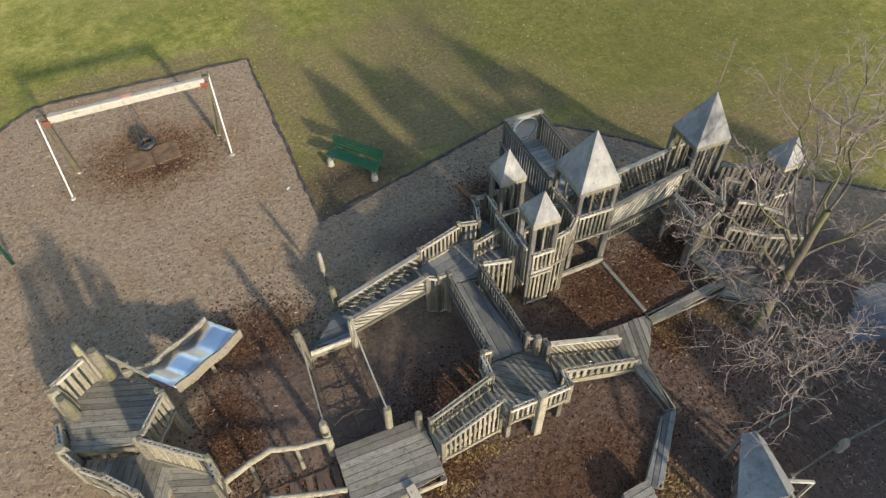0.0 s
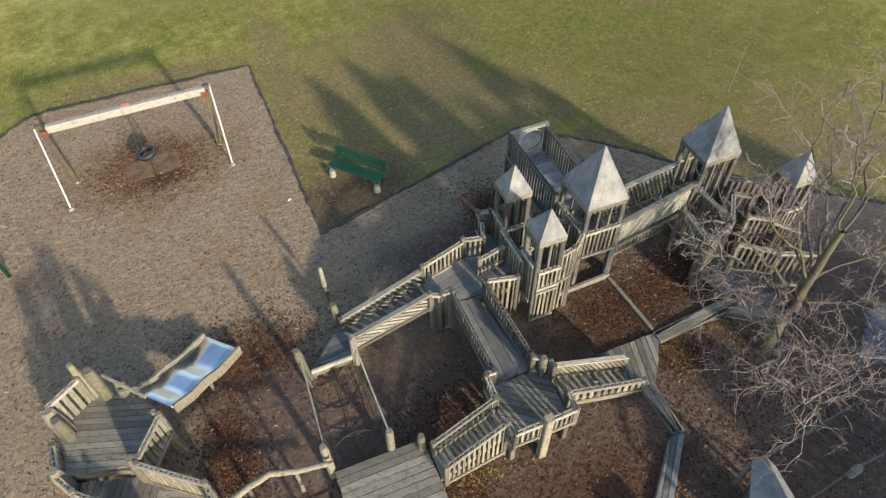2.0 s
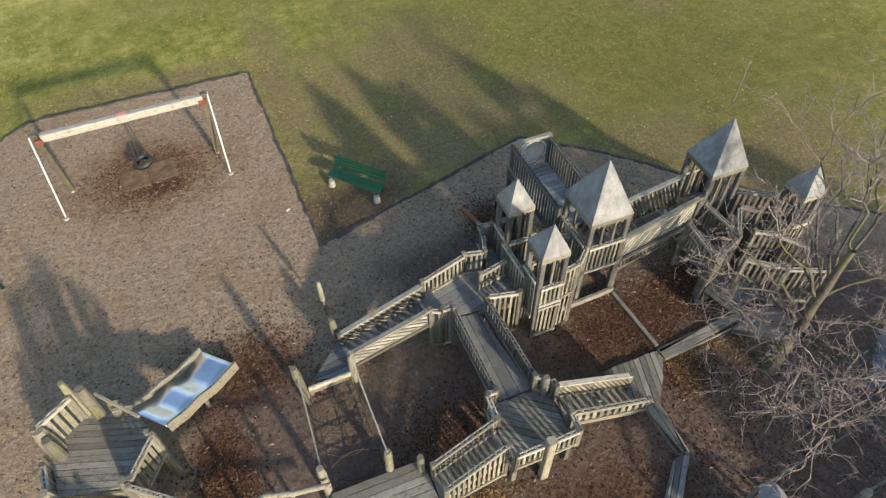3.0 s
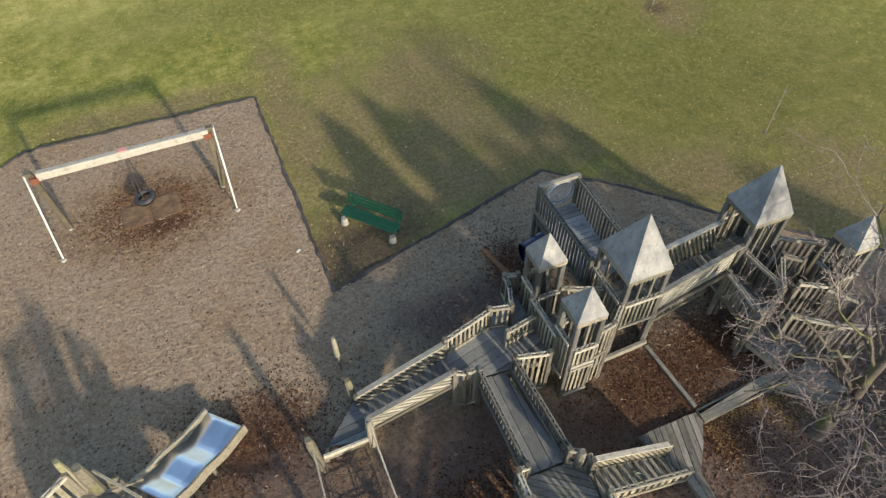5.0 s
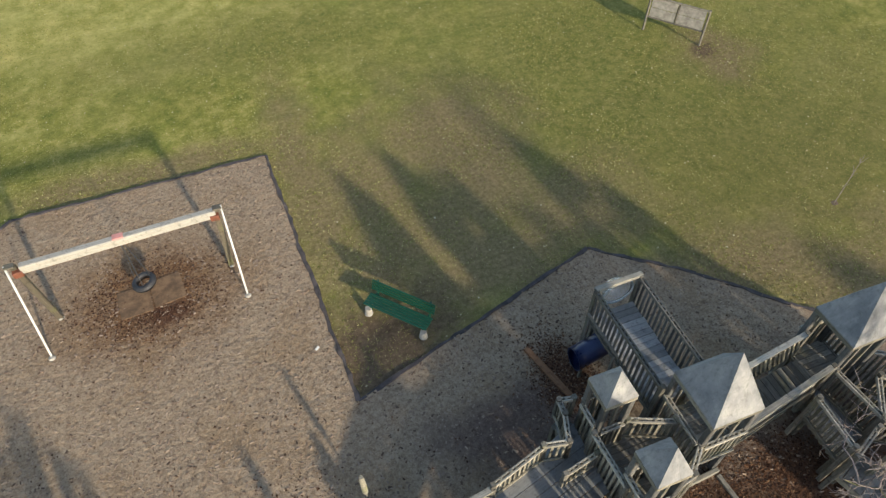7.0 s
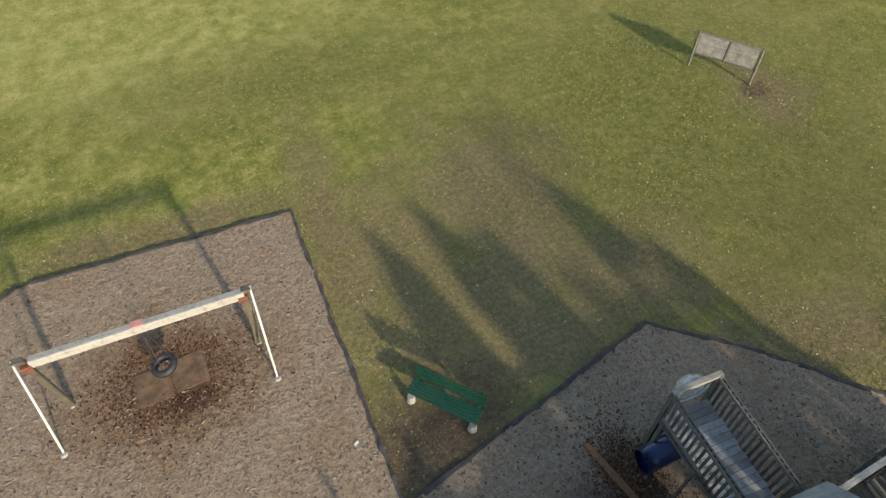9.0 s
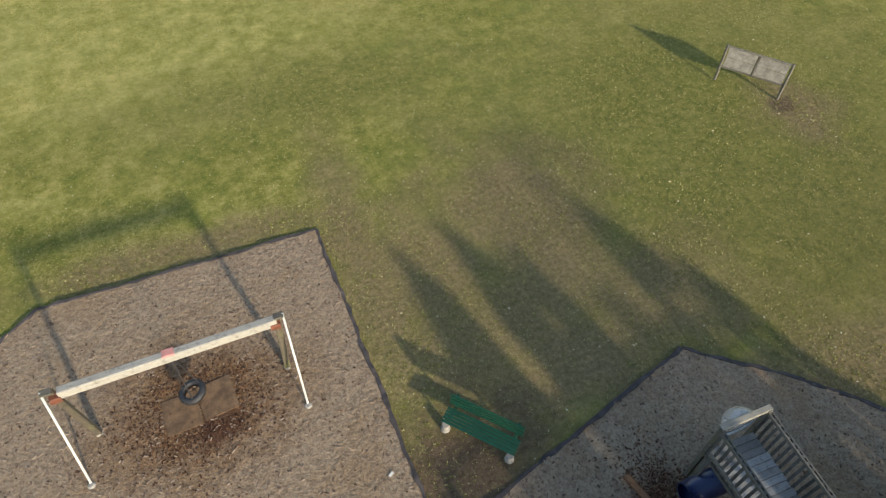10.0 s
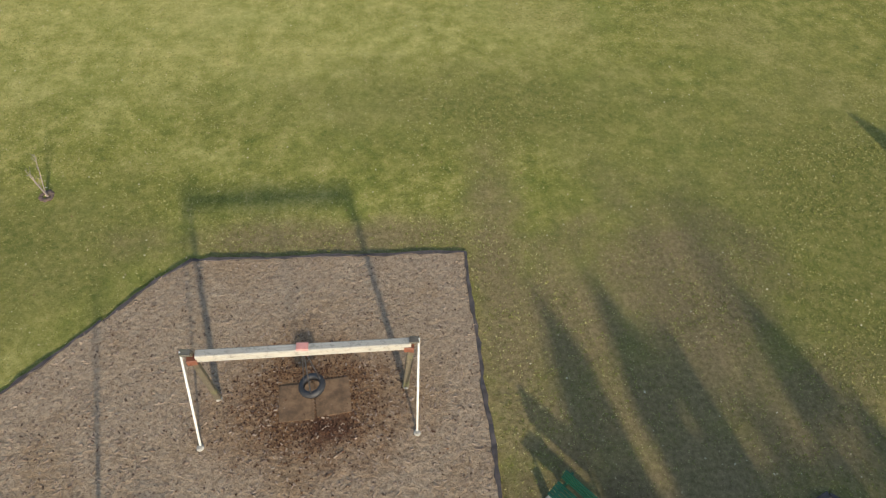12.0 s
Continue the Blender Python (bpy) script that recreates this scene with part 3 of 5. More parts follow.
def scatter(name, material, count, place, shape, label, category, seed):
    """Thousands of loose bits in one mesh. place(rnd) gives (x, y, size) or None; shape gives points and faces of one bit."""
    rnd = random.Random(seed)
    verts, faces = [], []
    done = 0
    while done < count:
        p = place(rnd)
        done += 1
        if p is None:
            continue
        pts, fs = shape(rnd, p[2])
        k = len(verts)
        verts += [(p[0] + a, p[1] + b, p[3] + c) for a, b, c in pts]
        faces += [tuple(k + i for i in f) for f in fs]
    me = bpy.data.meshes.new(name)
    me.from_pydata(verts, [], faces)
    me.materials.append(material)
    tagged(new(name, me), label, category, kind="stuff")


def chip(rnd, s):
    a, t = rnd.uniform(0, math.tau), rnd.uniform(-0.35, 0.35)
    l, w, h = s * rnd.uniform(0.5, 0.95), s * rnd.uniform(0.25, 0.5), s * rnd.uniform(0.12, 0.35)
    c, d = math.cos(a), math.sin(a)
    pts = [(c * u * l - d * v * w, d * u * l + c * v * w, z * h + u * t * l * 0.5 + h * 0.3) for u, v, z in ((-1, -1, 0), (1, -0.8, 0), (0.9, 1, 0), (-1, 0.9, 0), (-0.7, 0, 1), (0.75, 0, 1))]
    return pts, [(0, 1, 5, 4), (1, 2, 5), (2, 3, 4, 5), (3, 0, 4)]


def leaf(rnd, s):
    a = rnd.uniform(0, math.tau)
    c, d = math.cos(a) * s, math.sin(a) * s
    z = [rnd.uniform(0.0, 0.7) * s for _ in range(4)]
    return [(-c, -d, z[0]), (d * 0.6, -c * 0.6, z[1] * 0.4), (c, d, z[2]), (-d * 0.6, c * 0.6, z[3])], [(0, 1, 2), (0, 2, 3)]


def tuft(rnd, s):
    pts, fs = [], []
    for k in range(3):
        a, b = rnd.uniform(0, math.tau), rnd.uniform(0, math.tau)
        w, h, o = s * 0.22, s * rnd.uniform(0.5, 1.1), s * 0.5
        x, y = o * math.cos(b) * rnd.random(), o * math.sin(b) * rnd.random()
        pts += [(x - w * math.cos(a), y - w * math.sin(a), 0), (x + w * math.cos(a), y + w * math.sin(a), 0), (x + h * 0.8 * math.cos(b), y + h * 0.8 * math.sin(b), h * 0.6)]
        fs.append((3 * k, 3 * k + 1, 3 * k + 2))
    return pts, fs


def in_pit(rnd):
    x, y = rnd.uniform(-11, 14), rnd.uniform(0.5, 23)
    if (x - 5.5) ** 2 / 49 + (y - 4.5) ** 2 / 22 < 1 and rnd.random() < 0.93:
        return None
    if (x + 0.4) ** 2 / 6 + (y - 7.8) ** 2 / 7 < 1 and rnd.random() < 0.85:
        return None
    return (x, y, rnd.choice((0.015, 0.02, 0.028, 0.036, 0.055)), 0.034) if inside(x, y) and not (y > 14.6 and x > 1.9 and y > 16) else None


LITTER = [(-0.9, 10.2, 1.5, 1.0), (-1.9, 7.4, 0.6, 1.1), (8.4, 7.7, 1.6, 1.1), (10.6, 8.0, 1.2, 0.9), (6.9, 12.2, 0.6, 0.9), (3.2, 6.6, 1.0, 0.7), (5.4, 3.3, 2.6, 1.4), (9.5, 4.0, 2.5, 2.0), (-2.5, 18.4, 1.35, 1.1), (2.6, 4.6, 0.6, 0.4), (9.3, 6.1, 0.5, 0.6), (-1.0, 5.5, 0.9, 0.35)]


def in_litter(rnd):
    if rnd.random() < 0.06:
        x, y = rnd.uniform(-9, 14), rnd.uniform(1, 21)
    else:
        cx, cy, rx, ry = rnd.choice(LITTER)
        x, y = rnd.gauss(cx, rx * 0.7), rnd.gauss(cy, ry * 0.7)
    if -3.4 < x < -1.6 and 17.95 < y < 19.05 and rnd.random() < 0.85:
        return None
    return (x, y, rnd.uniform(0.015, 0.042), 0.036) if inside(x, y) else None


def on_lawn(rnd):
    x, y = rnd.uniform(-18, 26), rnd.uniform(9, 40)
    if inside(x, y) or noise.noise(Vector((x * 0.5, y * 0.5, 0))) < rnd.uniform(-0.7, 0.3):
        return None
    return x, y, rnd.uniform(0.025, 0.075), -0.006


scatter("wood_chips", M_CHIP, 56000, in_pit, chip, "loose tan and brown wood chips over the play area", "wood chips", 11)
scatter("leaf_litter", M_LEAF, 34000, in_litter, leaf, "drifts of dead red-brown leaves", "leaves", 12)
STRAW = [(3.2, 4.86, 0.9, 0.16), (9.25, 6.0, 0.22, 0.5), (10.2, 6.25, 1.3, 0.10), (7.05, 2.5, 0.35, 0.4), (11.2, 5.9, 0.6, 0.4), (2.5, 4.4, 0.3, 0.2)]


def in_straw(rnd):
    cx, cy, rx, ry = rnd.choice(STRAW)
    x, y = rnd.gauss(cx, rx * 0.7), rnd.gauss(cy, ry * 0.7)
    return x, y, rnd.uniform(0.02, 0.05), 0.036


M_STRAW = islands("golden_leaves", [(0.0, (0.075, 0.042, 0.02)), (0.5, (0.19, 0.115, 0.048)), (1.0, (0.31, 0.22, 0.10))])
scatter("golden_leaf_litter", M_STRAW, 2400, in_straw, leaf, "dry golden leaves drifted along the timbers", "leaves", 14)
def on_turf(rnd):
    x, y = rnd.uniform(-16, 26), rnd.uniform(12, 36)
    if inside(x, y) or noise.noise(Vector((x * 0.35, y * 0.35, 4))) < rnd.uniform(-0.5, 0.6):
        return None
    return x, y, rnd.uniform(0.012, 0.045), 0.01


M_PALE_LEAF = islands("bleached_leaves", [(0.0, (0.22, 0.14, 0.06)), (0.6, (0.50, 0.42, 0.24)), (1.0, (0.68, 0.62, 0.44))])
scatter("lawn_leaves", M_PALE_LEAF, 3600, on_turf, leaf, "small bleached leaves strewn over the lawn", "leaves", 15)
scatter("lawn_tufts", M_TUFT, 190000, on_lawn, tuft, "short uneven tufts of green and straw grass", "grass", 13)


# ---------------------------------------------------------------- tyre swing
M_DULL = wood("dull_mossy_timber", (0.19, 0.165, 0.12), (0.085, 0.072, 0.052), (0.145, 0.145, 0.06), 0.6)


M_BLEACHED = wood("bleached_beam", (0.50, 0.485, 0.43), (0.33, 0.315, 0.27), (0.32, 0.30, 0.25), 0.4)


def build_swing():
    t = thing("tyre_swing", -2.55, 18.6, 0.035, "tyre swing under a pale beam on white poles with rust-red brackets", "swing")
    L, R = (-5.05, 18.55), (-0.02, 18.7)
    zt = 2.25
    beam("crossbeam", t, (L[0] + 0.25, L[1], zt), (R[0] - 0.12, R[1], zt), 0.19, 0.25, M_BLEACHED, "pale weathered box beam")
    for (x, y), sx in ((L, 1), (R, -1)):
        bm = bmesh.new()
        rod(bm, (x, y - 1.15, 0.0), (x - 0.05 * sx, y + 0.02, zt + 0.18), 0.028, seg=10)
        part("slanted_pole", bm, M_POLE, t, smooth=True)
        beam("upright_post", t, (x + 0.24 * sx, y + 0.06, 0.0), (x + 0.10 * sx, y + 0.04, zt + 0.10), 0.15, 0.11, M_DULL, "dull mossy timber upright")
        beam("bracket", t, (x + 0.05 * sx, y - 0.05, zt - 0.09), (x + 0.27 * sx, y - 0.03, zt - 0.09), 0.20, 0.18, M_RUST, "rust-red steel bracket")
        beam("end_cap", t, (x - 0.06 * sx, y, zt + 0.16), (x + 0.16 * sx, y, zt + 0.16), 0.16, 0.05, M_WOOD)
        for px, py in ((x, y - 1.17), (x + 0.24 * sx, y + 0.06)):
            bm = bmesh.new()
            bmesh.ops.create_cone(bm, cap_ends=True, segments=12, radius1=0.09, radius2=0.06, depth=0.05, matrix=Matrix.Translation((px, py, 0.06)))
            part("footing", bm, M_CONC, t, "pale concrete footing")
    cx, cy = -2.52, 18.64
    beam("swivel_plate", t, (cx - 0.13, cy, zt + 0.005), (cx + 0.13, cy, zt + 0.005), 0.215, 0.275, M_PINK, "faded red swivel plate")
    bm = bmesh.new()
    R0, r0 = 0.235, 0.10
    rings = []
    for i in range(28):
        a = i * math.tau / 28
        prof = [(r0 * 0.9 * math.cos(b) * (1.05 if abs(math.sin(b)) < 0.6 else 1), r0 * math.sin(b)) for b in [k * math.tau / 12 for k in range(12)] if not (math.cos(b) < -0.7)]
        rings.append([bm.verts.new((cx + (R0 + u) * math.cos(a), cy + (R0 + u) * math.sin(a), 0.48 + v + 0.04 * math.cos(a))) for u, v in prof])
    m = len(rings[0])
    for i in range(28):
        for k in range(m - 1):
            bm.faces.new((rings[i][k], rings[(i + 1) % 28][k], rings[(i + 1) % 28][k + 1], rings[i][k + 1]))
    part("tyre", bm, M_TYRE, t, "worn black car tyre hung flat", smooth=True)
    for k in range(3):
        a = k * math.tau / 3 + 0.5
        bm = bmesh.new()
        p, q = Vector((cx + 0.03 * math.cos(a), cy + 0.03 * math.sin(a), zt - 0.12)), Vector((cx + R0 * math.cos(a), cy + R0 * math.sin(a), 0.57))
        n = 34
        for i in range(n):
            c = p.lerp(q, (i + 0.5) / n)
            s = (q - p).normalized()
            side = Vector((math.cos(a + 1.57), math.sin(a + 1.57), 0)) if i % 2 else Vector((math.cos(a), math.sin(a), 0.3)).normalized()
            for w in (-1, 1):
                rod(bm, c - s * 0.032 + side * 0.014 * w, c + s * 0.032 + side * 0.014 * w, 0.006, seg=4)
        part("chain", bm, M_CHAIN, t, "dull steel chain")


build_swing()


def build_mats():
    for cx, cy, turn in ((-2.92, 18.42, 4), (-2.05, 18.55, 7)):
        bm = bmesh.new()
        bmesh.ops.create_cube(bm, size=1, matrix=pose(cx, cy, 0.040, 0, 0, turn) @ Matrix.Diagonal((0.84, 0.95, 0.03, 1)))
        bmesh.ops.bevel(bm, geom=bm.edges[:], offset=0.008, segments=1)
        ob = part("rubber_mat", bm, M_MAT, None)
        tagged(ob, "muddy tan mat half sunk under the tyre swing", "mat", "mats")


M_MAT = plain("muddy_mat", (0.225, 0.138, 0.074), 0.95, 0.0, 0.55, 4)
build_mats()


# ---------------------------------------------------------------- benches and sign on the lawn
def build_green_bench():
    t = thing("park_bench", 3.55, 15.25, 0, "green coated metal park bench with backrest on concrete feet", "bench")
    c, e = Vector((3.72, 15.42, 0)), Vector((0.67, -0.742, 0))
    s = Vector((0.742, 0.67, 0))
    hl = 0.93

    def strips(name, base, up, depth, count):
        for i in range(count):
            o = base + up * (depth * (i + 0.5) / count)
            beam(name, t, c - e * hl + o, c + e * hl + o, depth / count * 0.82 if abs(up.z) < 0.5 else 0.025, 0.025 if abs(up.z) < 0.5 else depth / count * 0.82, M_GREEN)

    strips("seat_slat", -s * 0.42 + Vector((0, 0, 0.45)), s, 0.42, 5)
    strips("back_slat", s * 0.06 + Vector((0, 0, 0.52)), (s * 0.25 + Vector((0, 0, 1))).normalized(), 0.36, 4)
    for k in (-0.78, 0.78):
        p = c + e * k
        beam("support", t, p - s * 0.36 + Vector((0, 0, 0.42)), p + s * 0.06 + Vector((0, 0, 0.42)), 0.05, 0.05, M_GREEN)
        beam("support", t, p + s * 0.05 + Vector((0, 0, 0.0)), p + s * 0.18 + Vector((0, 0, 0.86)), 0.05, 0.05, M_GREEN)
        beam("leg", t, p - s * 0.30 + Vector((0, 0, 0.10)), p - s * 0.30 + Vector((0, 0, 0.42)), 0.05, 0.05, M_GREEN)
        bm = bmesh.new()
        bmesh.ops.create_cone(bm, cap_ends=True, segments=14, radius1=0.12, radius2=0.085, depth=0.25, matrix=Matrix.Translation(p - s * 0.36 + e * 0.05 * (1 if k > 0 else -1) + Vector((0, 0, 0.115))))
        part("foot", bm, M_CONC, t, "pale round concrete footing")
    return t


build_green_bench()


def build_sign():
    a, b = Vector((17.08, 24.85, 0)), Vector((18.5, 23.1, 0))
    t = thing("notice_board", *((a + b) / 2), "weathered wooden two-panel notice board on two posts in the lawn", "notice board")
    d = (b - a)
    e = d.normalized()
    for p in (a, b):
        beam("post", t, p, p + Vector((0.05, 0.04, 1.45)), 0.075, 0.075, M_WOOD)
    for i in range(2):
        f0, f1 = 0.04 + i * 0.48, 0.48 + i * 0.48
        for z in (0.67, 1.07):
            p, q = a + d * f0, a + d * f1
            o = Vector((0.03, 0.03, 0))
            beam("board", t, p + Vector((0, 0, z + 0.12)) + o, q + Vector((0, 0, z + 0.12)) + o, 0.03, 0.375, M_BOARD)
    beam("mullion", t, a + d * 0.5 + Vector((0.03, 0.02, 0.55)), a + d * 0.5 + Vector((0.05, 0.04, 1.4)), 0.07, 0.06, M_WOOD)
    for z in (0.57, 1.40):
        beam("rail", t, a + Vector((0.04, 0.03, z)), b + Vector((0.04, 0.03, z)), 0.07, 0.06, M_WOOD)


build_sign()

# ---------------------------------------------------------------- castle: platforms, ramps, bridge
deck("platform", [(4.05, 4.98), (5.52, 4.98), (5.52, 6.42), (4.05, 6.42)], 1.0, "square weathered plank platform between ramps", radians(-38), 0.15)
fence("railing", (4.08, 6.45), (4.28, 6.45), (0.95, 0.95), (1.60, 1.60), "short slatted railing beside the bridge head")
fence("railing", (5.22, 6.45), (5.55, 6.25), (0.95, 0.95), (1.64, 1.64), "short slatted railing beside the bridge head")
fence("railing", (4.05, 4.93), (4.70, 4.93), (0.85, 0.85), (1.58, 1.58), "pale slatted railing along the platform edge")
fence("railing", (4.88, 4.93), (5.52, 4.95), (0.85, 0.85), (1.58, 1.58), "pale slatted railing along the platform edge")
fence("railing", (4.0, 5.22), (4.05, 4.93), (0.85, 0.85), (1.6, 1.58), "short corner railing of upright slats")
fence("railing", (5.55, 4.95), (5.57, 5.38), (0.85, 0.85), (1.58, 1.6), "short corner railing of upright slats")
fence("railing", (5.57, 6.05), (5.55, 6.25), (0.85, 0.85), (1.6, 1.64), "short corner railing of upright slats")
fence("railing", (4.02, 5.82), (4.05, 6.42), (0.85, 0.85), (1.62, 1.62), "short slatted railing on the platform side")
t = thing("log_post", 5.42, 6.30, 1.0, "thick sawn log standing on the platform corner", "post")
log_post(t, 5.42, 6.28, 1.0, 1.72, 0.10, material=M_WOOD)
t = thing("gate_post", 4.79, 4.86, 0, "thick pale post standing before the platform", "post")
post(t, 4.79, 4.86, 0, 1.85, 0.19, M_SLAT, name="shaft")

# bridge from the platform to the castle gate
deck("bridge_walkway", [(4.32, 6.46), (5.22, 6.46), (5.08, 8.86), (4.28, 8.86)], 1.0, "long worn grey bridge floor", radians(91), 0.30, slope=lambda x, y: 1.01 + 0.09 * (y - 6.46) / 2.4, legs=False, material=M_SHEET, category="bridge")
fence("bridge_railing", (4.28, 6.5), (4.24, 8.84), (0.90, 0.98), (1.58, 1.66), "long dark grey slatted bridge railing", gap=0.065, material=M_DARK, post_down=0.0)
fence("bridge_railing", (5.25, 6.5), (5.10, 8.84), (0.90, 0.98), (1.58, 1.66), "long dark grey slatted bridge railing", gap=0.065, material=M_DARK, post_down=0.0)

# gate platform
deck("gate_platform", [(3.78, 9.0), (5.2, 8.86), (6.1, 8.75), (6.1, 10.75), (5.75, 10.8), (5.6, 10.05), (5.05, 10.12), (3.78, 9.8)], 1.1, "grey gate platform of worn planks", radians(14), 0.26, material=M_SHEET)
fence("parapet", (3.78, 9.8), (5.04, 10.14), (1.0, 1.0), (1.75, 1.82), "castle parapet of pale upright slats", gap=0.07)
fence("parapet", (5.04, 10.14), (5.58, 10.02), (1.0, 1.0), (1.88, 1.88), "stepped parapet of pale upright slats")
fence("parapet", (5.58, 10.02), (5.80, 10.62), (1.0, 1.0), (1.82, 1.82), "stepped parapet of pale upright slats")
fence("parapet", (5.80, 10.62), (5.82, 10.95), (1.0, 1.0), (1.82, 1.82), "stepped parapet of pale upright slats")
fence("parapet", (5.82, 10.95), (6.15, 10.88), (1.0, 1.0), (1.82, 1.82), "stepped parapet of pale upright slats")
fence("parapet", (3.70, 9.05), (3.98, 8.92), (0.0, 0.0), (1.55, 1.55), "short parapet beside the lattice ramp", post_up=0.1)
fence("parapet", (3.98, 8.92), (4.22, 8.90), (0.0, 0.0), (1.62, 1.62), "short parapet beside the bridge", post_up=0.04)
fence("parapet", (5.24, 9.50), (6.0, 9.62), (1.1, 1.1), (1.70, 1.80), "inner crenellated wall of pale slats")
fence("parapet", (5.12, 8.84), (5.90, 8.62), (0.05, 0.05), (1.66, 1.72), "crenellated outer wall of pale slats")

# lattice ramp down to the triangular landing
deck("lattice_ramp", [(1.6, 9.1), (3.78, 9.05), (3.78, 9.8), (1.55, 9.72)], 0.5, "sloping plank ramp between lattice railings", radians(90), 0.15, slope=lambda x, y: 0.33 + 0.76 * (x - 1.55) / 2.25, legs=False, material=M_SHEET, category="ramp")
fence("lattice_railing", (1.50, 9.72), (3.77, 9.78), (0.12, 0.90), (0.75, 1.62), "sloping railing with crossed lattice slats", "cross", post_down=0.0)
fence("lattice_railing", (1.58, 9.06), (3.70, 9.03), (0.06, 0.84), (0.78, 1.58), "sloping railing with slanted pale boards", "slant", post_down=0.0, material=M_BEAM, pitch=0.215, run=-0.95, board=0.083)
deck("corner_landing", [(0.38, 8.74), (1.6, 8.78), (1.62, 9.75), (1.45, 9.86)], 0.35, "triangular grey landing at the ramp foot", radians(5), 0.3, material=M_SHEET)
t = thing("landing_kerb", 1.0, 8.74, 0.36, "pale kerb board on the landing edge", "board")
beam("board", t, (0.42, 8.73, 0.40), (1.48, 8.77, 0.40), 0.06, 0.14, M_BEAM)


def single_log(name, x, y, z0, z1, r, lean, label):
    t = thing(name, x, y, z0, label, "post", "rope walk posts")
    log_post(t, x, y, z0, z1, r, lean)


single_log("log_post", 1.46, 9.93, 0, 1.06, 0.10, (-0.04, 0.10), "mossy log post at the landing corner")


def paddle_post():
    t = thing("marker_post", 1.40, 11.0, 0, "thin pole with a thick mossy yellow head", "post")
    bm = bmesh.new()
    rod(bm, (1.42, 10.96, 0.0), (1.41, 11.0, 0.85), 0.026, 0.022, seg=8)
    part("pole", bm, M_WOOD, t, smooth=True)
    log_post(t, 1.41, 11.0, 0.66, 1.40, 0.065, (-0.01, 0.04), "mossy yellow-green log head")


paddle_post()
single_log("log_post", 1.56, 8.78, 0, 1.25, 0.10, (0.0, 0.02), "mossy log post at the landing corner")
single_log("log_post", 0.34, 8.62, 0, 1.64, 0.10, (-0.11, 0.03), "weathered grey log post at the landing corner")
single_log("log_post", 1.60, 6.12, 0, 1.15, 0.10, (0.03, 0.08), "weathered grey log post on the low deck edge")
single_log("log_post", 0.22, 6.18, 0, 1.38, 0.10, (-0.03, 0.1), "weathered grey log post on the low deck edge")
single_log("log_post", 2.26, 5.86, 0, 1.0, 0.10, (0.0, 0.03), "short grey log post at the ramp foot")

# low deck and its ramp
deck("low_deck", [(0.3, 4.45), (2.38, 4.47), (2.36, 6.08), (0.27, 6.08)], 0.4, "broad low deck of grey planks", radians(0), 0.19)
deck("ramp", [(2.4, 5.05), (4.03, 5.25), (4.03, 5.8), (2.4, 5.6)], 0.5, "short plank ramp up to the platform", radians(90), 0.15, slope=lambda x, y: 0.40 + 0.59 * (x - 2.4) / 1.63, legs=False, category="ramp")
fence("ramp_railing", (2.44, 5.62), (4.0, 5.82), (0.42, 0.98), (1.02, 1.64), "sloping ramp railing of grey slats", post_down=0.0)
fence("ramp_railing", (2.50, 5.02), (4.0, 5.2), (0.06, 0.06), (1.0, 1.64), "sloping ramp railing of pale upright slats", post_down=0.0)
t = thing("access_plank", 1.6, 4.2, 0.1, "single grey plank leaning on the low deck", "plank")
beam("plank", t, (1.55, 4.62, 0.47), (1.75, 3.6, 0.10), 0.22, 0.05, M_DECK)

M_HOOP = plain("pale_green_plastic", (0.30, 0.42, 0.36), 0.4)
# right ramp to the boardwalk
deck("ramp", [(5.55, 5.42), (7.75, 5.40), (7.65, 6.0), (5.58, 6.08)], 0.4, "long plank ramp down to the boardwalk", radians(90), 0.15, slope=lambda x, y: 1.0 - 0.87 * (x - 5.55) / 2.2, legs=False, category="ramp")
fence("ramp_railing", (5.60, 6.10), (7.66, 6.02), (0.90, 0.10), (1.52, 0.74), "sloping railing with crossed lattice slats", "cross", post_down=0.0)
fence("ramp_railing", (5.55, 5.40), (7.80, 5.40), (0.94, 0.06), (1.50, 0.58), "sloping ramp railing of pale boards with square holes", gap=0.10, slat_w=0.11, rail_low=0.06, post_down=0.0)
t = thing("hoop", 6.68, 5.6, 0.55, "thin pale green hoop lying on the ramp", "hoop")
buf = ([], [])
tube(buf, [Vector((6.68 + 0.15 * math.cos(k * math.tau / 24), 5.62 + 0.15 * math.sin(k * math.tau / 24), 0.60 - 0.06 * math.cos(k * math.tau / 24))) for k in range(25)], 0.014, 0.014, 6)
me = bpy.data.meshes.new("ring")
me.from_pydata(buf[0], [], buf[1])
me.materials.append(M_HOOP)
hang("ring", me, t, Matrix.Identity(4))

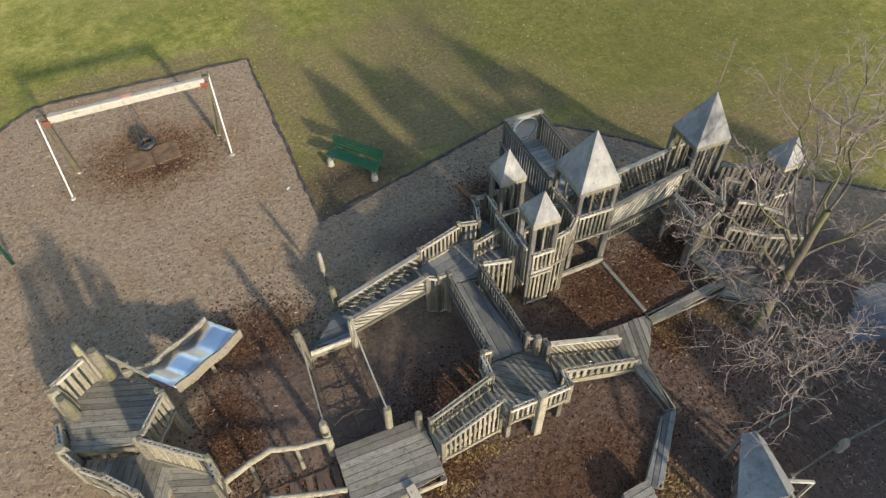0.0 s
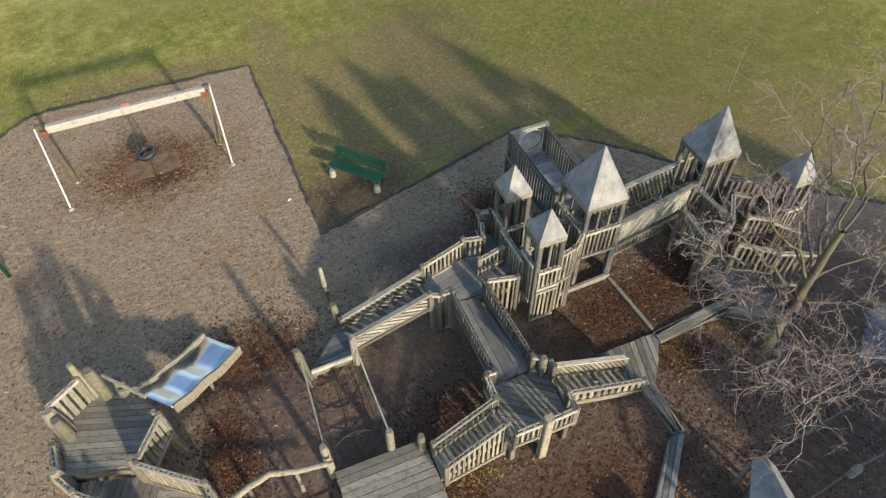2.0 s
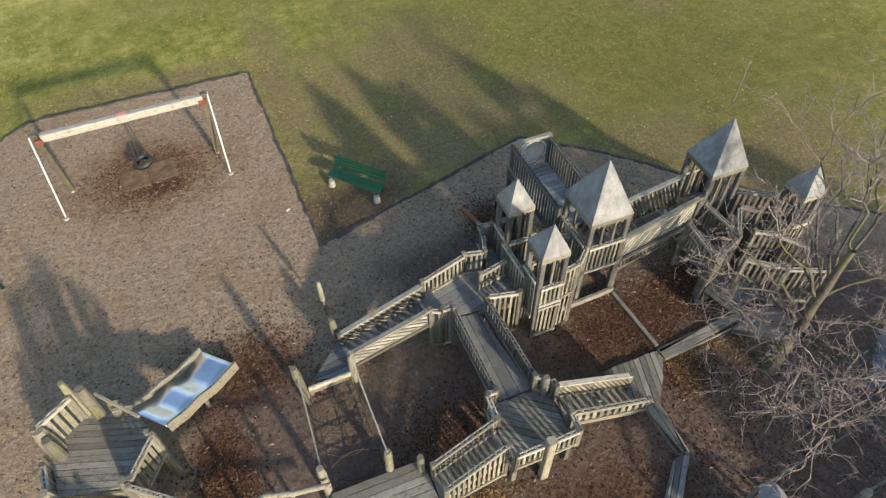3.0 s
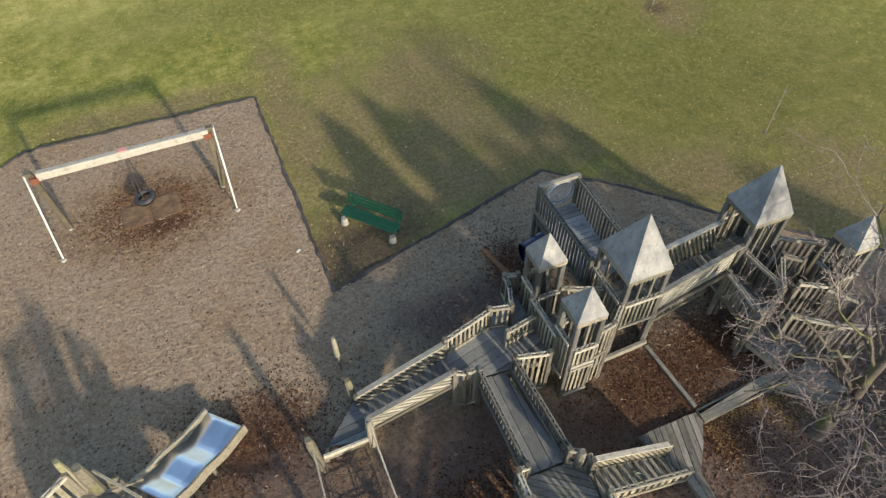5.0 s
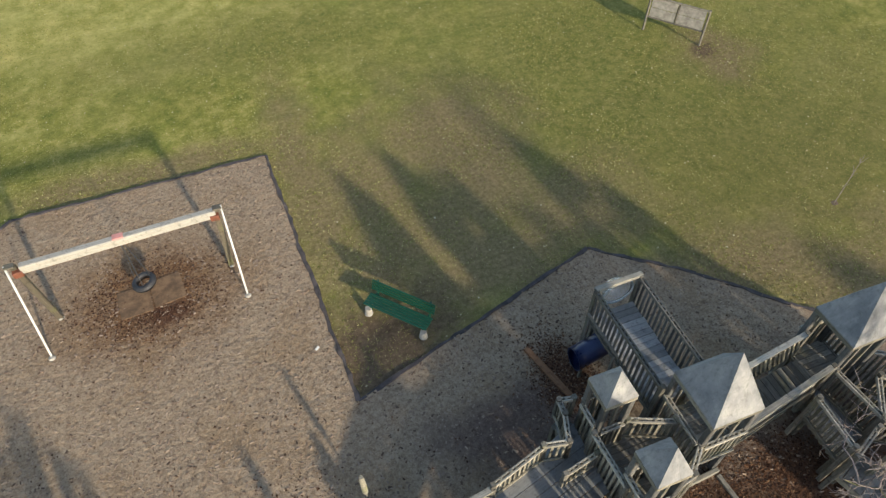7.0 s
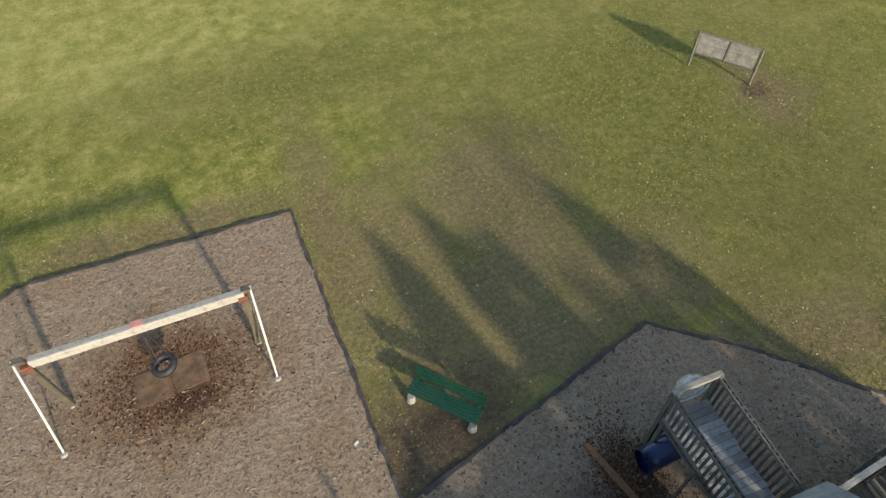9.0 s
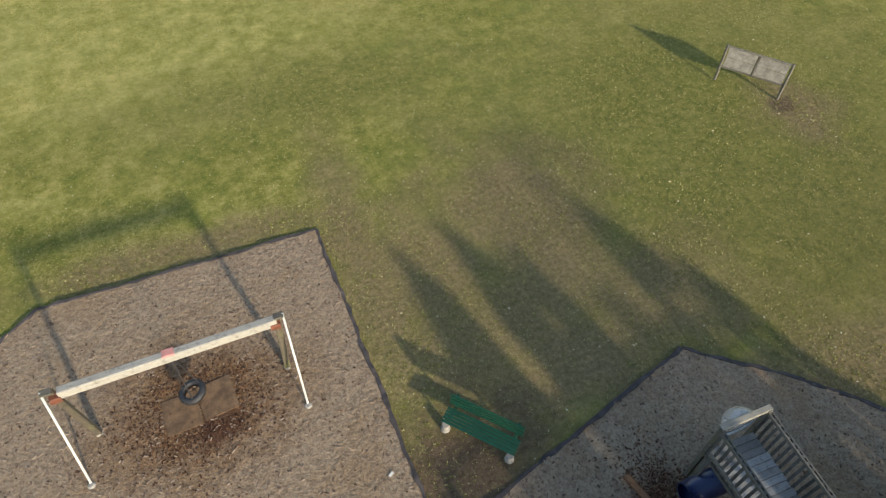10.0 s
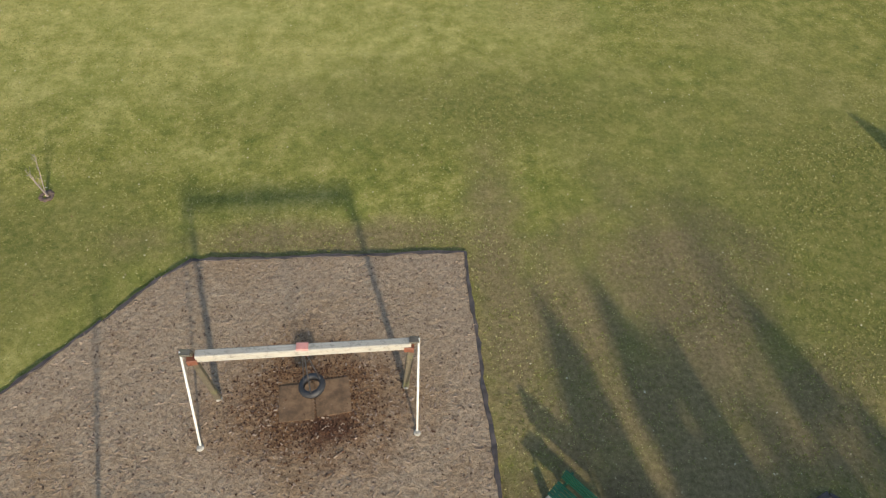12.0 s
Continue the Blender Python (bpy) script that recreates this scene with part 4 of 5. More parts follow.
# hanging walk between landing and low deck
def hanging_walk():
    t = thing("hanging_walk", 0.95, 7.4, 0.1, "sagging dark rope net walk hung between log posts", "rope bridge")
    for (xa, xb) in ((0.27, 0.20), (1.56, 1.62)):
        bm = bmesh.new()
        prev = None
        for i in range(13):
            f = i / 12
            p = Vector((xa + (xb - xa) * f, 8.66 + (6.2 - 8.66) * f, 1.3 - 0.16 * f - 0.25 * 4 * f * (1 - f) * 0.35))
            if prev:
                rod(bm, prev, p, 0.022, seg=6)
            prev = p
        part("hand_rope", bm, M_BEAM, t, "pale hand rope")
        bm = bmesh.new()
        for i in range(7):
            f = (i + 0.5) / 7
            p = Vector((xa + (xb - xa) * f, 8.66 - 2.46 * f, 1.24 - 0.16 * f - 0.09))
            rod(bm, p, (p.x + (0.12 if xa < 1 else -0.12), p.y, 0.12), 0.010, seg=5)
        part("side_chain", bm, M_CHAIN, t)
    # foot ropes and sagging cross strands of the net floor
    for x in (0.40, 0.95, 1.50):
        bm = bmesh.new()
        prev = None
        for i in range(13):
            f = i / 12
            p = Vector((x, 8.66 - 2.46 * f, 0.30 + 0.08 * f - 0.16 * 4 * f * (1 - f) - (0.05 if x == 0.95 else 0)))
            if prev:
                rod(bm, prev, p, 0.017, seg=6)
            prev = p
        part("foot_rope", bm, M_ROPE, t, "dark foot rope")
    for i in range(7):
        f = (i + 0.7) / 7.4
        zc = 0.28 + 0.08 * f - 0.16 * 4 * f * (1 - f)
        bm = bmesh.new()
        prev = None
        for k in range(9):
            g = k / 8
            p = Vector((0.40 + 1.10 * g, 8.66 - 2.46 * f + 0.22 * math.sin(math.pi * g) * (1 if i % 2 else -1) + 0.05 * math.sin(i * 4.7), zc - 0.05 * math.sin(math.pi * g)))
            if prev:
                rod(bm, prev, p, 0.013, seg=5)
            prev = p
        part("cross_rope", bm, M_ROPE, t, "dark cross strand")


M_ROPE = plain("dark_old_rope", (0.075, 0.058, 0.048), 0.9, 0.0, 0.4, 20)
M_MUD = wood("mud_brown_planks", (0.19, 0.135, 0.105), (0.10, 0.07, 0.055), (0.15, 0.075, 0.04), 0.7)
hanging_walk()


def log_rail(points, r, label):
    """A bent, uneven log rail carried on short posts."""
    t = thing("log_rail", points[0][0], points[0][1], 0, label, "rail", "log rails")
    pts = []
    for i in range(len(points) - 1):
        a, b = Vector(points[i]), Vector(points[i + 1])
        pts += [a.lerp(b, k / 4) + Vector((0, 0, 0.012 * math.sin(7.3 * (i + k / 4)))) for k in range(4)]
    pts.append(Vector(points[-1]))
    buf = ([], [])
    tube(buf, pts, r * 1.1, r * 0.85, 10)
    me = bpy.data.meshes.new("log")
    me.from_pydata(buf[0], [], buf[1])
    me.materials.append(M_SLAT)
    me.polygons.foreach_set("use_smooth", [True] * len(me.polygons))
    hang("log", me, t, Matrix.Identity(4))
    for p in (points[1], points[-2]):
        log_post(t, p[0], p[1], 0, p[2] - r * 0.8, r * 0.7)
    return t


log_rail([(-2.05, 5.95, 1.05), (-1.5, 6.12, 1.12), (-1.0, 6.2, 1.2), (-0.5, 6.1, 1.1), (0.3, 5.98, 1.1)], 0.07, "wavy pale log handrail on posts")
log_rail([(-1.9, 5.2, 0.9), (-1.25, 5.28, 0.95), (-0.5, 5.1, 0.85), (0.28, 4.9, 0.85)], 0.07, "wavy pale log handrail on posts")
t = thing("log_walk", -0.9, 5.6, 0.1, "low walk of half-rotten planks between log rails", "walkway")
for i in range(11):
    x = -2.0 + 2.25 * (i + 0.5) / 11
    beam("tread", t, (x, 5.25, 0.05 + 0.01 * (i % 3)), (x + 0.05 * (i % 3 - 1), 5.85, 0.05), 0.15, 0.04, M_MUD)
for y in (5.2, 5.85):
    beam("bearer", t, (-2.1, y, 0.03), (0.28, y, 0.03), 0.07, 0.05, M_MUD)
    for x in (-1.7, -0.1):
        post(t, x, y, -0.05, 0.04, 0.08, M_MUD, name="foot")

# ---------------------------------------------------------------- castle towers
tower("castle_tower", 6.22, 6.82, 8.32, 8.92, 3.2, (6.54, 8.57, 3.95), [("s", 0.12, 1.35), ("s", 1.38, 2.15), ("w", 0.85, 2.35), ("n", 0.85, 2.2), ("e", 1.38, 2.5)], [0.85, 1.5], "slender slatted castle tower with a grey pyramid roof")
tower("castle_tower", 6.20, 6.78, 10.02, 10.58, 3.1, (6.40, 10.18, 3.98), [("s", 0.85, 2.0), ("w", 0.1, 2.15), ("n", 0.1, 2.1)], [0.9], "slender open tower with a small grey pyramid roof")
tower("castle_tower", 7.86, 8.88, 8.92, 10.08, 3.1, (8.42, 9.52, 4.43), [("s", 1.25, 2.25), ("w", 1.25, 2.3), ("e", 1.25, 1.5)], [1.3], "broad main castle tower with a grey pyramid roof")
tower("castle_tower", 11.76, 12.74, 9.42, 10.40, 2.88, (12.36, 9.95, 4.14), [("w", 0.05, 1.2), ("n", 0.9, 2.0), ("e", 0.9, 2.0)], [1.0], "broad outer castle tower with a grey pyramid roof")
t = thing("sill_beam", 8.3, 8.8, 0, "pale ground beam under the main tower", "beam")
beam("beam", t, (7.2, 8.72, 0.10), (8.95, 8.80, 0.10), 0.10, 0.18, M_BEAM)
fence("castle_wall", (6.86, 8.32), (7.28, 8.40), (0.12, 0.12), (2.45, 2.45), "tall slatted wall joining two towers", ends=(False, True), rail_low=1.25)
fence("castle_wall", (7.30, 8.42), (7.82, 8.88), (1.25, 1.25), (2.25, 2.25), "slatted upper wall joining two towers", post_down=0.0)
fence("castle_wall", (6.05, 9.92), (6.1, 8.75), (0.85, 0.85), (2.1, 2.1), "dark slatted inner wall between two towers")
fence("castle_wall", (6.85, 9.95), (7.80, 9.55), (1.2, 1.2), (2.05, 2.05), "short slatted inner wall", post_down=0.0)
deck("inner_floor", [(6.15, 8.95), (7.84, 8.95), (7.84, 9.98), (6.15, 9.98)], 1.1, "shaded plank floor between the towers", 0.0, 0.14)

# slide gallery behind the main tower
deck("gallery_floor", [(7.72, 10.2), (8.80, 10.2), (8.80, 12.75), (7.66, 12.75)], 1.55, "narrow grey gallery floor", 0.0, 0.16, material=M_PALE)
fence("gallery_railing", (7.70, 10.15), (7.65, 12.78), (1.25, 1.25), (2.48, 2.48), "long dark grey slatted gallery railing", gap=0.075, material=M_DARK, post_down=0.0)
fence("gallery_railing", (8.83, 10.3), (8.83, 12.80), (1.25, 1.25), (2.48, 2.48), "long dark grey slatted gallery railing", gap=0.075, material=M_DARK, post_down=0.0)
t = thing("gallery_header", 8.25, 12.82, 2.3, "pale header board over the gallery end", "board")
beam("board", t, (7.64, 12.82, 2.50), (8.88, 12.84, 2.50), 0.13, 0.10, M_BEAM)
t = thing("support_rail", 7.42, 12.0, 0, "loose grey rail beside the gallery", "rail")
beam("rail", t, (7.40, 12.58, 2.0), (7.44, 11.3, 2.0), 0.05, 0.07, M_WOOD)
for y in (12.5, 11.4):
    post(t, 7.42, y, 0, 1.96, 0.07, M_DARK)


def bubble():
    t = thing("bubble_window", 8.40, 12.88, 1.9, "clear acrylic bubble window in a panel at the gallery end", "window")
    bm = bmesh.new()
    r, rings = 0.39, []
    for k in range(7):
        a = k / 6 * math.pi / 2 * 0.97
        rings.append([bm.verts.new((8.40 + r * math.cos(a) * math.cos(b), 12.88 + r * math.sin(a) * 0.95, 1.95 + r * math.cos(a) * math.sin(b))) for b in [i * math.tau / 24 for i in range(24)]])
    for p, q in zip(rings, rings[1:]):
        for i in range(24):
            bm.faces.new((p[i], p[(i + 1) % 24], q[(i + 1) % 24], q[i]))
    bm.faces.new(rings[-1])
    ob = part("dome", bm, M_ACRYL, t, "clear glossy dome", smooth=True)
    md = ob.modifiers.new("wall", "SOLIDIFY")
    md.thickness = 0.006
    bm = bmesh.new()
    pr = None
    for i in range(25):
        b = i * math.tau / 24
        p = Vector((8.40 + 0.40 * math.cos(b), 12.88, 1.95 + 0.40 * math.sin(b)))
        if pr:
            rod(bm, pr, p, 0.025, seg=6)
        pr = p
    part("rim", bm, M_STEEL, t, "bright metal rim", smooth=True)


bubble()


def tube_slide():
    t = thing("tube_slide", 7.3, 12.2, 0, "dark blue plastic tube slide leaving the gallery", "slide")
    bm = bmesh.new()
    rings = []
    path = [(7.95, 12.22, 1.10), (7.6, 12.24, 0.92), (7.3, 12.25, 0.74), (7.08, 12.26, 0.62)]
    for rr in (0.30, 0.27):
        rings.append([[bm.verts.new((x, y + rr * math.cos(b), z + rr * math.sin(b))) for b in [i * math.tau / 20 for i in range(20)]] for x, y, z in path])
    for s, rs in enumerate(rings):
        for p, q in zip(rs, rs[1:]):
            for i in range(20):
                f = (p[i], p[(i + 1) % 20], q[(i + 1) % 20], q[i])
                bm.faces.new(f if s else f[::-1])
    for i in range(20):
        bm.faces.new((rings[0][-1][i], rings[0][-1][(i + 1) % 20], rings[1][-1][(i + 1) % 20], rings[1][-1][i]))
    part("tube", bm, M_BLUE, t, smooth=True)
    for y in (12.05, 12.45):
        post(t, 7.2, y, 0, 0.42, 0.07, M_WOOD, name="stand")


M_RED = wood("rusty_brown_board", (0.26, 0.14, 0.075), (0.12, 0.06, 0.03), (0.18, 0.10, 0.05), 0.4)
tube_slide()
t = thing("fallen_board", 6.54, 12.45, 0.04, "rust-brown board lying in the leaves", "board")
beam("board", t, (6.32, 13.25, 0.07), (6.76, 11.65, 0.07), 0.16, 0.05, M_RED)

# bridge between main and outer tower
deck("upper_walkway", [(8.95, 9.0), (11.7, 9.35), (11.7, 10.1), (8.95, 9.85)], 1.2, "shaded plank walkway between two towers", radians(90), 0.16, legs=True)
fence("lattice_railing", (9.0, 8.95), (11.62, 9.38), (1.05, 1.05), (2.05, 2.12), "pale railing of slanted lattice boards", "slant", post_down=0.0, material=M_BEAM, pitch=0.19, run=0.75, board=0.10)
fence("lattice_railing", (9.0, 9.95), (11.65, 10.25), (1.05, 1.05), (2.05, 2.12), "lattice railing of crossed slats on the far side", "cross", post_down=0.0)
fence("castle_wall", (9.0, 8.99), (10.9, 9.30), (0.62, 0.62), (1.1, 1.1), "short slats hung below the lattice railing", ends=(False, False))

# ---------------------------------------------------------------- slide castle
deck("castle_platform", [(-5.15, 9.02), (-4.95, 7.78), (-3.72, 7.42), (-3.52, 7.62), (-3.02, 8.60), (-3.40, 9.15), (-4.20, 9.52)], 1.15, "many-sided upper deck of weathered planks", radians(-18), 0.15)
deck("castle_platform", [(-4.95, 7.74), (-4.65, 7.15), (-3.45, 5.75), (-3.1, 6.6), (-3.48, 7.55), (-3.74, 7.38)], 0.85, "lower deck of worn grey planks", radians(68), 0.15)
deck("castle_platform", [(-3.44, 7.40), (-2.98, 5.55), (-2.15, 5.62), (-2.12, 6.20)], 0.85, "lower deck of dappled grey planks", radians(-20), 0.15)
SC = "slide castle railings"
fence("railing", (-5.05, 8.95), (-4.35, 9.48), (0.9, 0.9), (2.06, 2.06), "stout slatted railing of the slide castle", group=SC, gap=0.045, slat_w=0.115, post_up=0.05, post_down=0.0)
fence("railing", (-3.36, 7.28), (-2.82, 8.02), (0.85, 0.95), (1.82, 1.92), "stout slatted railing of the slide castle", group=SC, gap=0.05, slat_w=0.10, post_up=0.05, post_down=0.0)
fence("railing", (-3.40, 7.15), (-2.16, 6.22), (0.75, 0.75), (1.80, 1.75), "wide-capped slatted railing of the lower deck", group=SC, gap=0.05, post_down=0.0)
fence("railing", (-2.16, 6.20), (-2.14, 5.62), (0.75, 0.75), (1.72, 1.70), "short slatted railing where the log walk starts", group=SC, gap=0.06, post_up=0.2, post_down=0.0)
W = [(-5.12, 8.42), (-5.04, 7.64), (-4.72, 7.17), (-4.25, 6.78), (-3.66, 6.17), (-3.42, 5.70)]
for k, (a, b) in enumerate(zip(W, W[1:])):
    fence("parapet", a, b, (0.6, 0.6), (1.50 + 0.08 * (k % 2), 1.50 + 0.08 * (k % 2)), "curved outer parapet of upright slats", group=SC, gap=0.05, post_up=0.05, post_down=0.0)
for x, y, z, r, lean, word in [(-4.92, 8.86, 2.05, 0.18, (-0.06, 0.06), "thick log post with a pale sawn top"), (-4.86, 8.68, 1.95, 0.13, (0.0, 0.0), "thick mossy log post"), (-4.30, 9.50, 2.45, 0.09, (-0.05, 0.10), "leaning grey log post"), (-4.05, 9.40, 2.3, 0.14, (0.0, 0.02), "thick mossy log post"), (-3.62, 9.22, 1.9, 0.13, (0.02, 0.03), "thick mossy log post"), (-3.50, 7.30, 1.85, 0.13, (0.0, 0.0), "thick mossy log post with a rotten head"), (-2.92, 8.10, 1.95, 0.09, (0.0, 0.02), "slim grey log post"), (-5.02, 7.68, 1.7, 0.14, (0.0, 0.0), "thick sawn log post")]:
    single_log("log_post", x, y, 0, z, r, lean, word)
log_rail([(-5.36, 8.10, 1.2), (-5.02, 7.58, 1.2), (-4.66, 7.10, 1.2), (-4.28, 6.70, 1.2), (-3.95, 6.34, 1.18), (-3.60, 5.90, 1.15)], 0.035, "thin bent pale log rail outside the parapet")
t = thing("slide_arch_rail", -3.4, 8.9, 1.6, "pale rail over the slide entrance", "rail")
beam("rail", t, (-3.85, 9.40, 1.98), (-3.05, 8.55, 1.90), 0.06, 0.09, M_SLAT)
beam("rail", t, (-3.62, 9.0, 1.72), (-3.02, 9.02, 1.72), 0.05, 0.07, M_SLAT)


def metal_slide():
    t = thing("slide", -2.2, 9.6, 0, "wide wavy steel slide with pale wooden sides", "slide")
    top, foot = Vector((-3.06, 8.90, 0)), Vector((-1.50, 10.55, 0))
    d = foot - top
    s = Vector((-d.y, d.x, 0)).normalized()
    prof = [(0.0, 1.15), (0.05, 1.11), (0.12, 0.985), (0.20, 0.83), (0.25, 0.775), (0.33, 0.74), (0.41, 0.705), (0.46, 0.65), (0.55, 0.485), (0.63, 0.35), (0.68, 0.305), (0.80, 0.275), (1.0, 0.25)]
    fine = []
    for (f0, z0), (f1, z1) in zip(prof, prof[1:]):
        fine += [(f0 + (f1 - f0) * k / 3, z0 + (z1 - z0) * k / 3) for k in range(3)]
    fine.append(prof[-1])
    bm = bmesh.new()
    rows = []
    for f, z in fine:
        c = top + d * f
        rows.append([bm.verts.new(c + s * w + Vector((0, 0, z + h))) for w, h in ((-0.50, 0), (-0.2, -0.004), (0.2, -0.004), (0.50, 0), (0.50, -0.02), (-0.50, -0.02))])
    for p, q in zip(rows, rows[1:]):
        for k in range(6):
            bm.faces.new((p[k], p[(k + 1) % 6], q[(k + 1) % 6], q[k]))
    bm.faces.new(rows[0]), bm.faces.new(rows[-1][::-1])
    bmesh.ops.recalc_face_normals(bm, faces=bm.faces[:])
    part("chute", bm, M_STEEL, t, "bright brushed steel chute", smooth=True)
    for w in (-0.535, 0.535):
        bm = bmesh.new()
        rows = []
        for f, z in fine:
            c = top + d * f + s * w
            z = 0.45 * z + 0.55 * (1.13 - 0.86 * f)
            rows.append([bm.verts.new(c + s * a + Vector((0, 0, z + b))) for a, b in ((-0.028, -0.2), (0.028, -0.2), (0.028, 0.14), (-0.028, 0.14))])
        for p, q in zip(rows, rows[1:]):
            for k in range(4):
                bm.faces.new((p[k], p[(k + 1) % 4], q[(k + 1) % 4], q[k]))
        bm.faces.new(rows[0]), bm.faces.new(rows[-1][::-1])
        bmesh.ops.recalc_face_normals(bm, faces=bm.faces[:])
        part("side_board", bm, M_SLAT, t, "pale wooden side board")
    for f in (0.5, 0.92):
        for w in (-0.45, 0.45):
            c = top + d * f + s * w
            post(t, c.x, c.y, 0, (0.50 if f < 0.7 else 0.22), 0.09, name="leg")


metal_slide()


def green_pole():
    t = thing("swing_pole", -6.78, 15.23, 0.0, "tall green painted steel pole standing in the wood chips", "pole")
    bm = bmesh.new()
    rod(bm, (-6.78, 15.23, 0.0), (-6.78, 15.23, 2.36), 0.05, seg=12)
    part("shaft", bm, M_GREEN, t, smooth=True)
    bm = bmesh.new()
    bmesh.ops.create_icosphere(bm, subdivisions=2, radius=0.06, matrix=Matrix.Translation((-6.78, 15.23, 2.36)) @ Matrix.Diagonal((1, 1, 0.5, 1)))
    part("cap", bm, M_GREEN, t, smooth=True)


green_pole()

# ---------------------------------------------------------------- boardwalk and low timbers
deck("boardwalk", [(7.30, 6.62), (7.62, 6.05), (7.80, 5.43), (8.25, 5.43), (8.70, 5.97), (9.0, 6.40), (9.02, 6.66)], 0.13, "low boardwalk corner of grey planks", radians(75), 0.15, legs=False)
deck("boardwalk", [(7.82, 5.40), (8.22, 5.40), (8.16, 4.06), (7.88, 4.10)], 0.12, "narrow low boardwalk strip", radians(90), 0.17, legs=False)
deck("boardwalk", [(7.74, 4.06), (8.12, 4.04), (6.72, 2.55), (6.42, 2.78)], 0.14, "narrow low boardwalk strip of worn grey boards", radians(47), 0.13, legs=False, material=M_SHEET)
deck("boardwalk", [(9.02, 6.36), (11.3, 6.52), (11.98, 6.70), (11.30, 6.88), (9.02, 6.70)], 0.13, "long narrow boardwalk of grey planks", radians(3), 0.17, legs=False)
deck("boardwalk", [(11.10, 6.42), (12.25, 5.58), (13.0, 5.60), (12.6, 6.8), (11.9, 6.72)], 0.12, "broad boardwalk landing below the bare tree", radians(-32), 0.22, legs=False)
deck("small_platform", [(5.55, 2.1), (6.40, 2.3), (6.42, 2.80), (5.75, 2.74)], 0.40, "small grey plank platform at the boardwalk end", radians(5), 0.16)
t = thing("border_timber", 9.0, 7.8, 0.03, "half-buried grey border timber", "timber")
beam("timber", t, (8.92, 8.70, 0.06), (9.08, 6.80, 0.06), 0.11, 0.08, M_DECK)

# ---------------------------------------------------------------- slatted maze beside the outer tower
deck("chute_walk", [(11.05, 7.85), (11.92, 8.12), (11.82, 9.38), (11.10, 9.0)], 1.0, "shaded plank walk beside the outer tower", radians(90), 0.15, material=M_SHEET)
MZ = "maze walls"
for a, b, lo, hi, word, gap in [
    ((11.84, 9.36), (11.98, 8.12), 0.85, 1.85, "grey slatted wall of the maze walk", 0.05),
    ((11.06, 8.98), (10.98, 7.82), 0.85, 1.80, "grey slatted wall of the maze walk", 0.05),
    ((10.90, 7.66), (11.80, 8.0), 0.5, 1.75, "grey slatted wall closing the maze walk", 0.05),
    ((12.65, 8.92), (11.96, 8.06), 0.1, 1.80, "tall maze wall of pale slats", 0.08),
    ((12.65, 8.92), (13.02, 8.60), 0.1, 1.85, "tall maze wall of pale slats", 0.08),
    ((12.95, 9.48), (13.90, 8.92), 0.1, 1.80, "tall maze wall of pale slats", 0.09),
    ((11.78, 7.48), (12.58, 6.86), 0.1, 1.60, "maze wall of pale slats with a stepped cap", 0.09),
    ((12.55, 8.12), (13.16, 7.78), 0.1, 1.70, "maze wall of pale slats", 0.09),
    ((13.16, 7.78), (13.62, 7.18), 0.1, 1.60, "maze wall of pale slats", 0.09),
    ((12.62, 6.84), (13.5, 6.45), 0.1, 1.55, "maze wall of pale slats", 0.09),
    ((13.95, 8.9), (14.5, 8.1), 0.1, 1.60, "maze wall of pale slats", 0.09)]:
    fence("maze_wall", a, b, (lo, lo), (hi, hi), word, group=MZ, gap=gap, rail_low=0.15, post_down=0.0, material=M_WOOD)
deck("maze_floor", [(11.15, 7.72), (11.90, 8.0), (12.48, 7.10), (11.42, 6.75)], 0.45, "low plank floor inside the maze", radians(20), 0.15, material=M_SHEET)
tower("castle_tower", 13.38, 13.92, 7.86, 8.42, 2.9, (13.74, 8.16, 3.62), [("s", 0.1, 1.9), ("w", 0.1, 1.9), ("e", 0.1, 1.9)], [1.0], "small far castle tower with a grey roof")


# ---------------------------------------------------------------- corner playhouse and log fence
def playhouse():
    t = thing("playhouse", 8.2, 1.8, 0, "small weathered playhouse with a grey gable roof", "playhouse")
    l0, r0, r1, l1 = Vector((8.50, 2.66, 1.22)), Vector((8.70, 2.56, 1.40)), Vector((8.30, 1.15, 1.58)), Vector((7.55, 1.50, 1.0))
    e0, e1 = Vector((8.86, 2.40, 1.22)), Vector((8.78, 1.30, 1.12))
    for a, b, c, d in ((l0, r0, r1, l1), (r0, e0, e1, r1)):
        bm = bmesh.new()
        up = [bm.verts.new(v) for v in (a, b, c, d)]
        dn = [bm.verts.new(v - Vector((0, 0, 0.05))) for v in (a, b, c, d)]
        bm.faces.new(up), bm.faces.new(dn[::-1])
        for k in range(4):
            bm.faces.new((up[k], dn[k], dn[(k + 1) % 4], up[(k + 1) % 4]))
        bmesh.ops.recalc_face_normals(bm, faces=bm.faces[:])
        part("roof_panel", bm, M_ROOF, t)
    for p in (l0, l1, e0, e1):
        post(t, p.x * 0.96 + 8.2 * 0.04, p.y * 0.96 + 0.07, 0, p.z - 0.04, 0.09)
    slats(t, (l0.x + 0.08, l0.y - 0.25), (l1.x + 0.25, l1.y + 0.05), (0.05, 0.05), (1.05, 0.9), w=0.10, gap=0.008, side=0.0, material=M_WOOD)


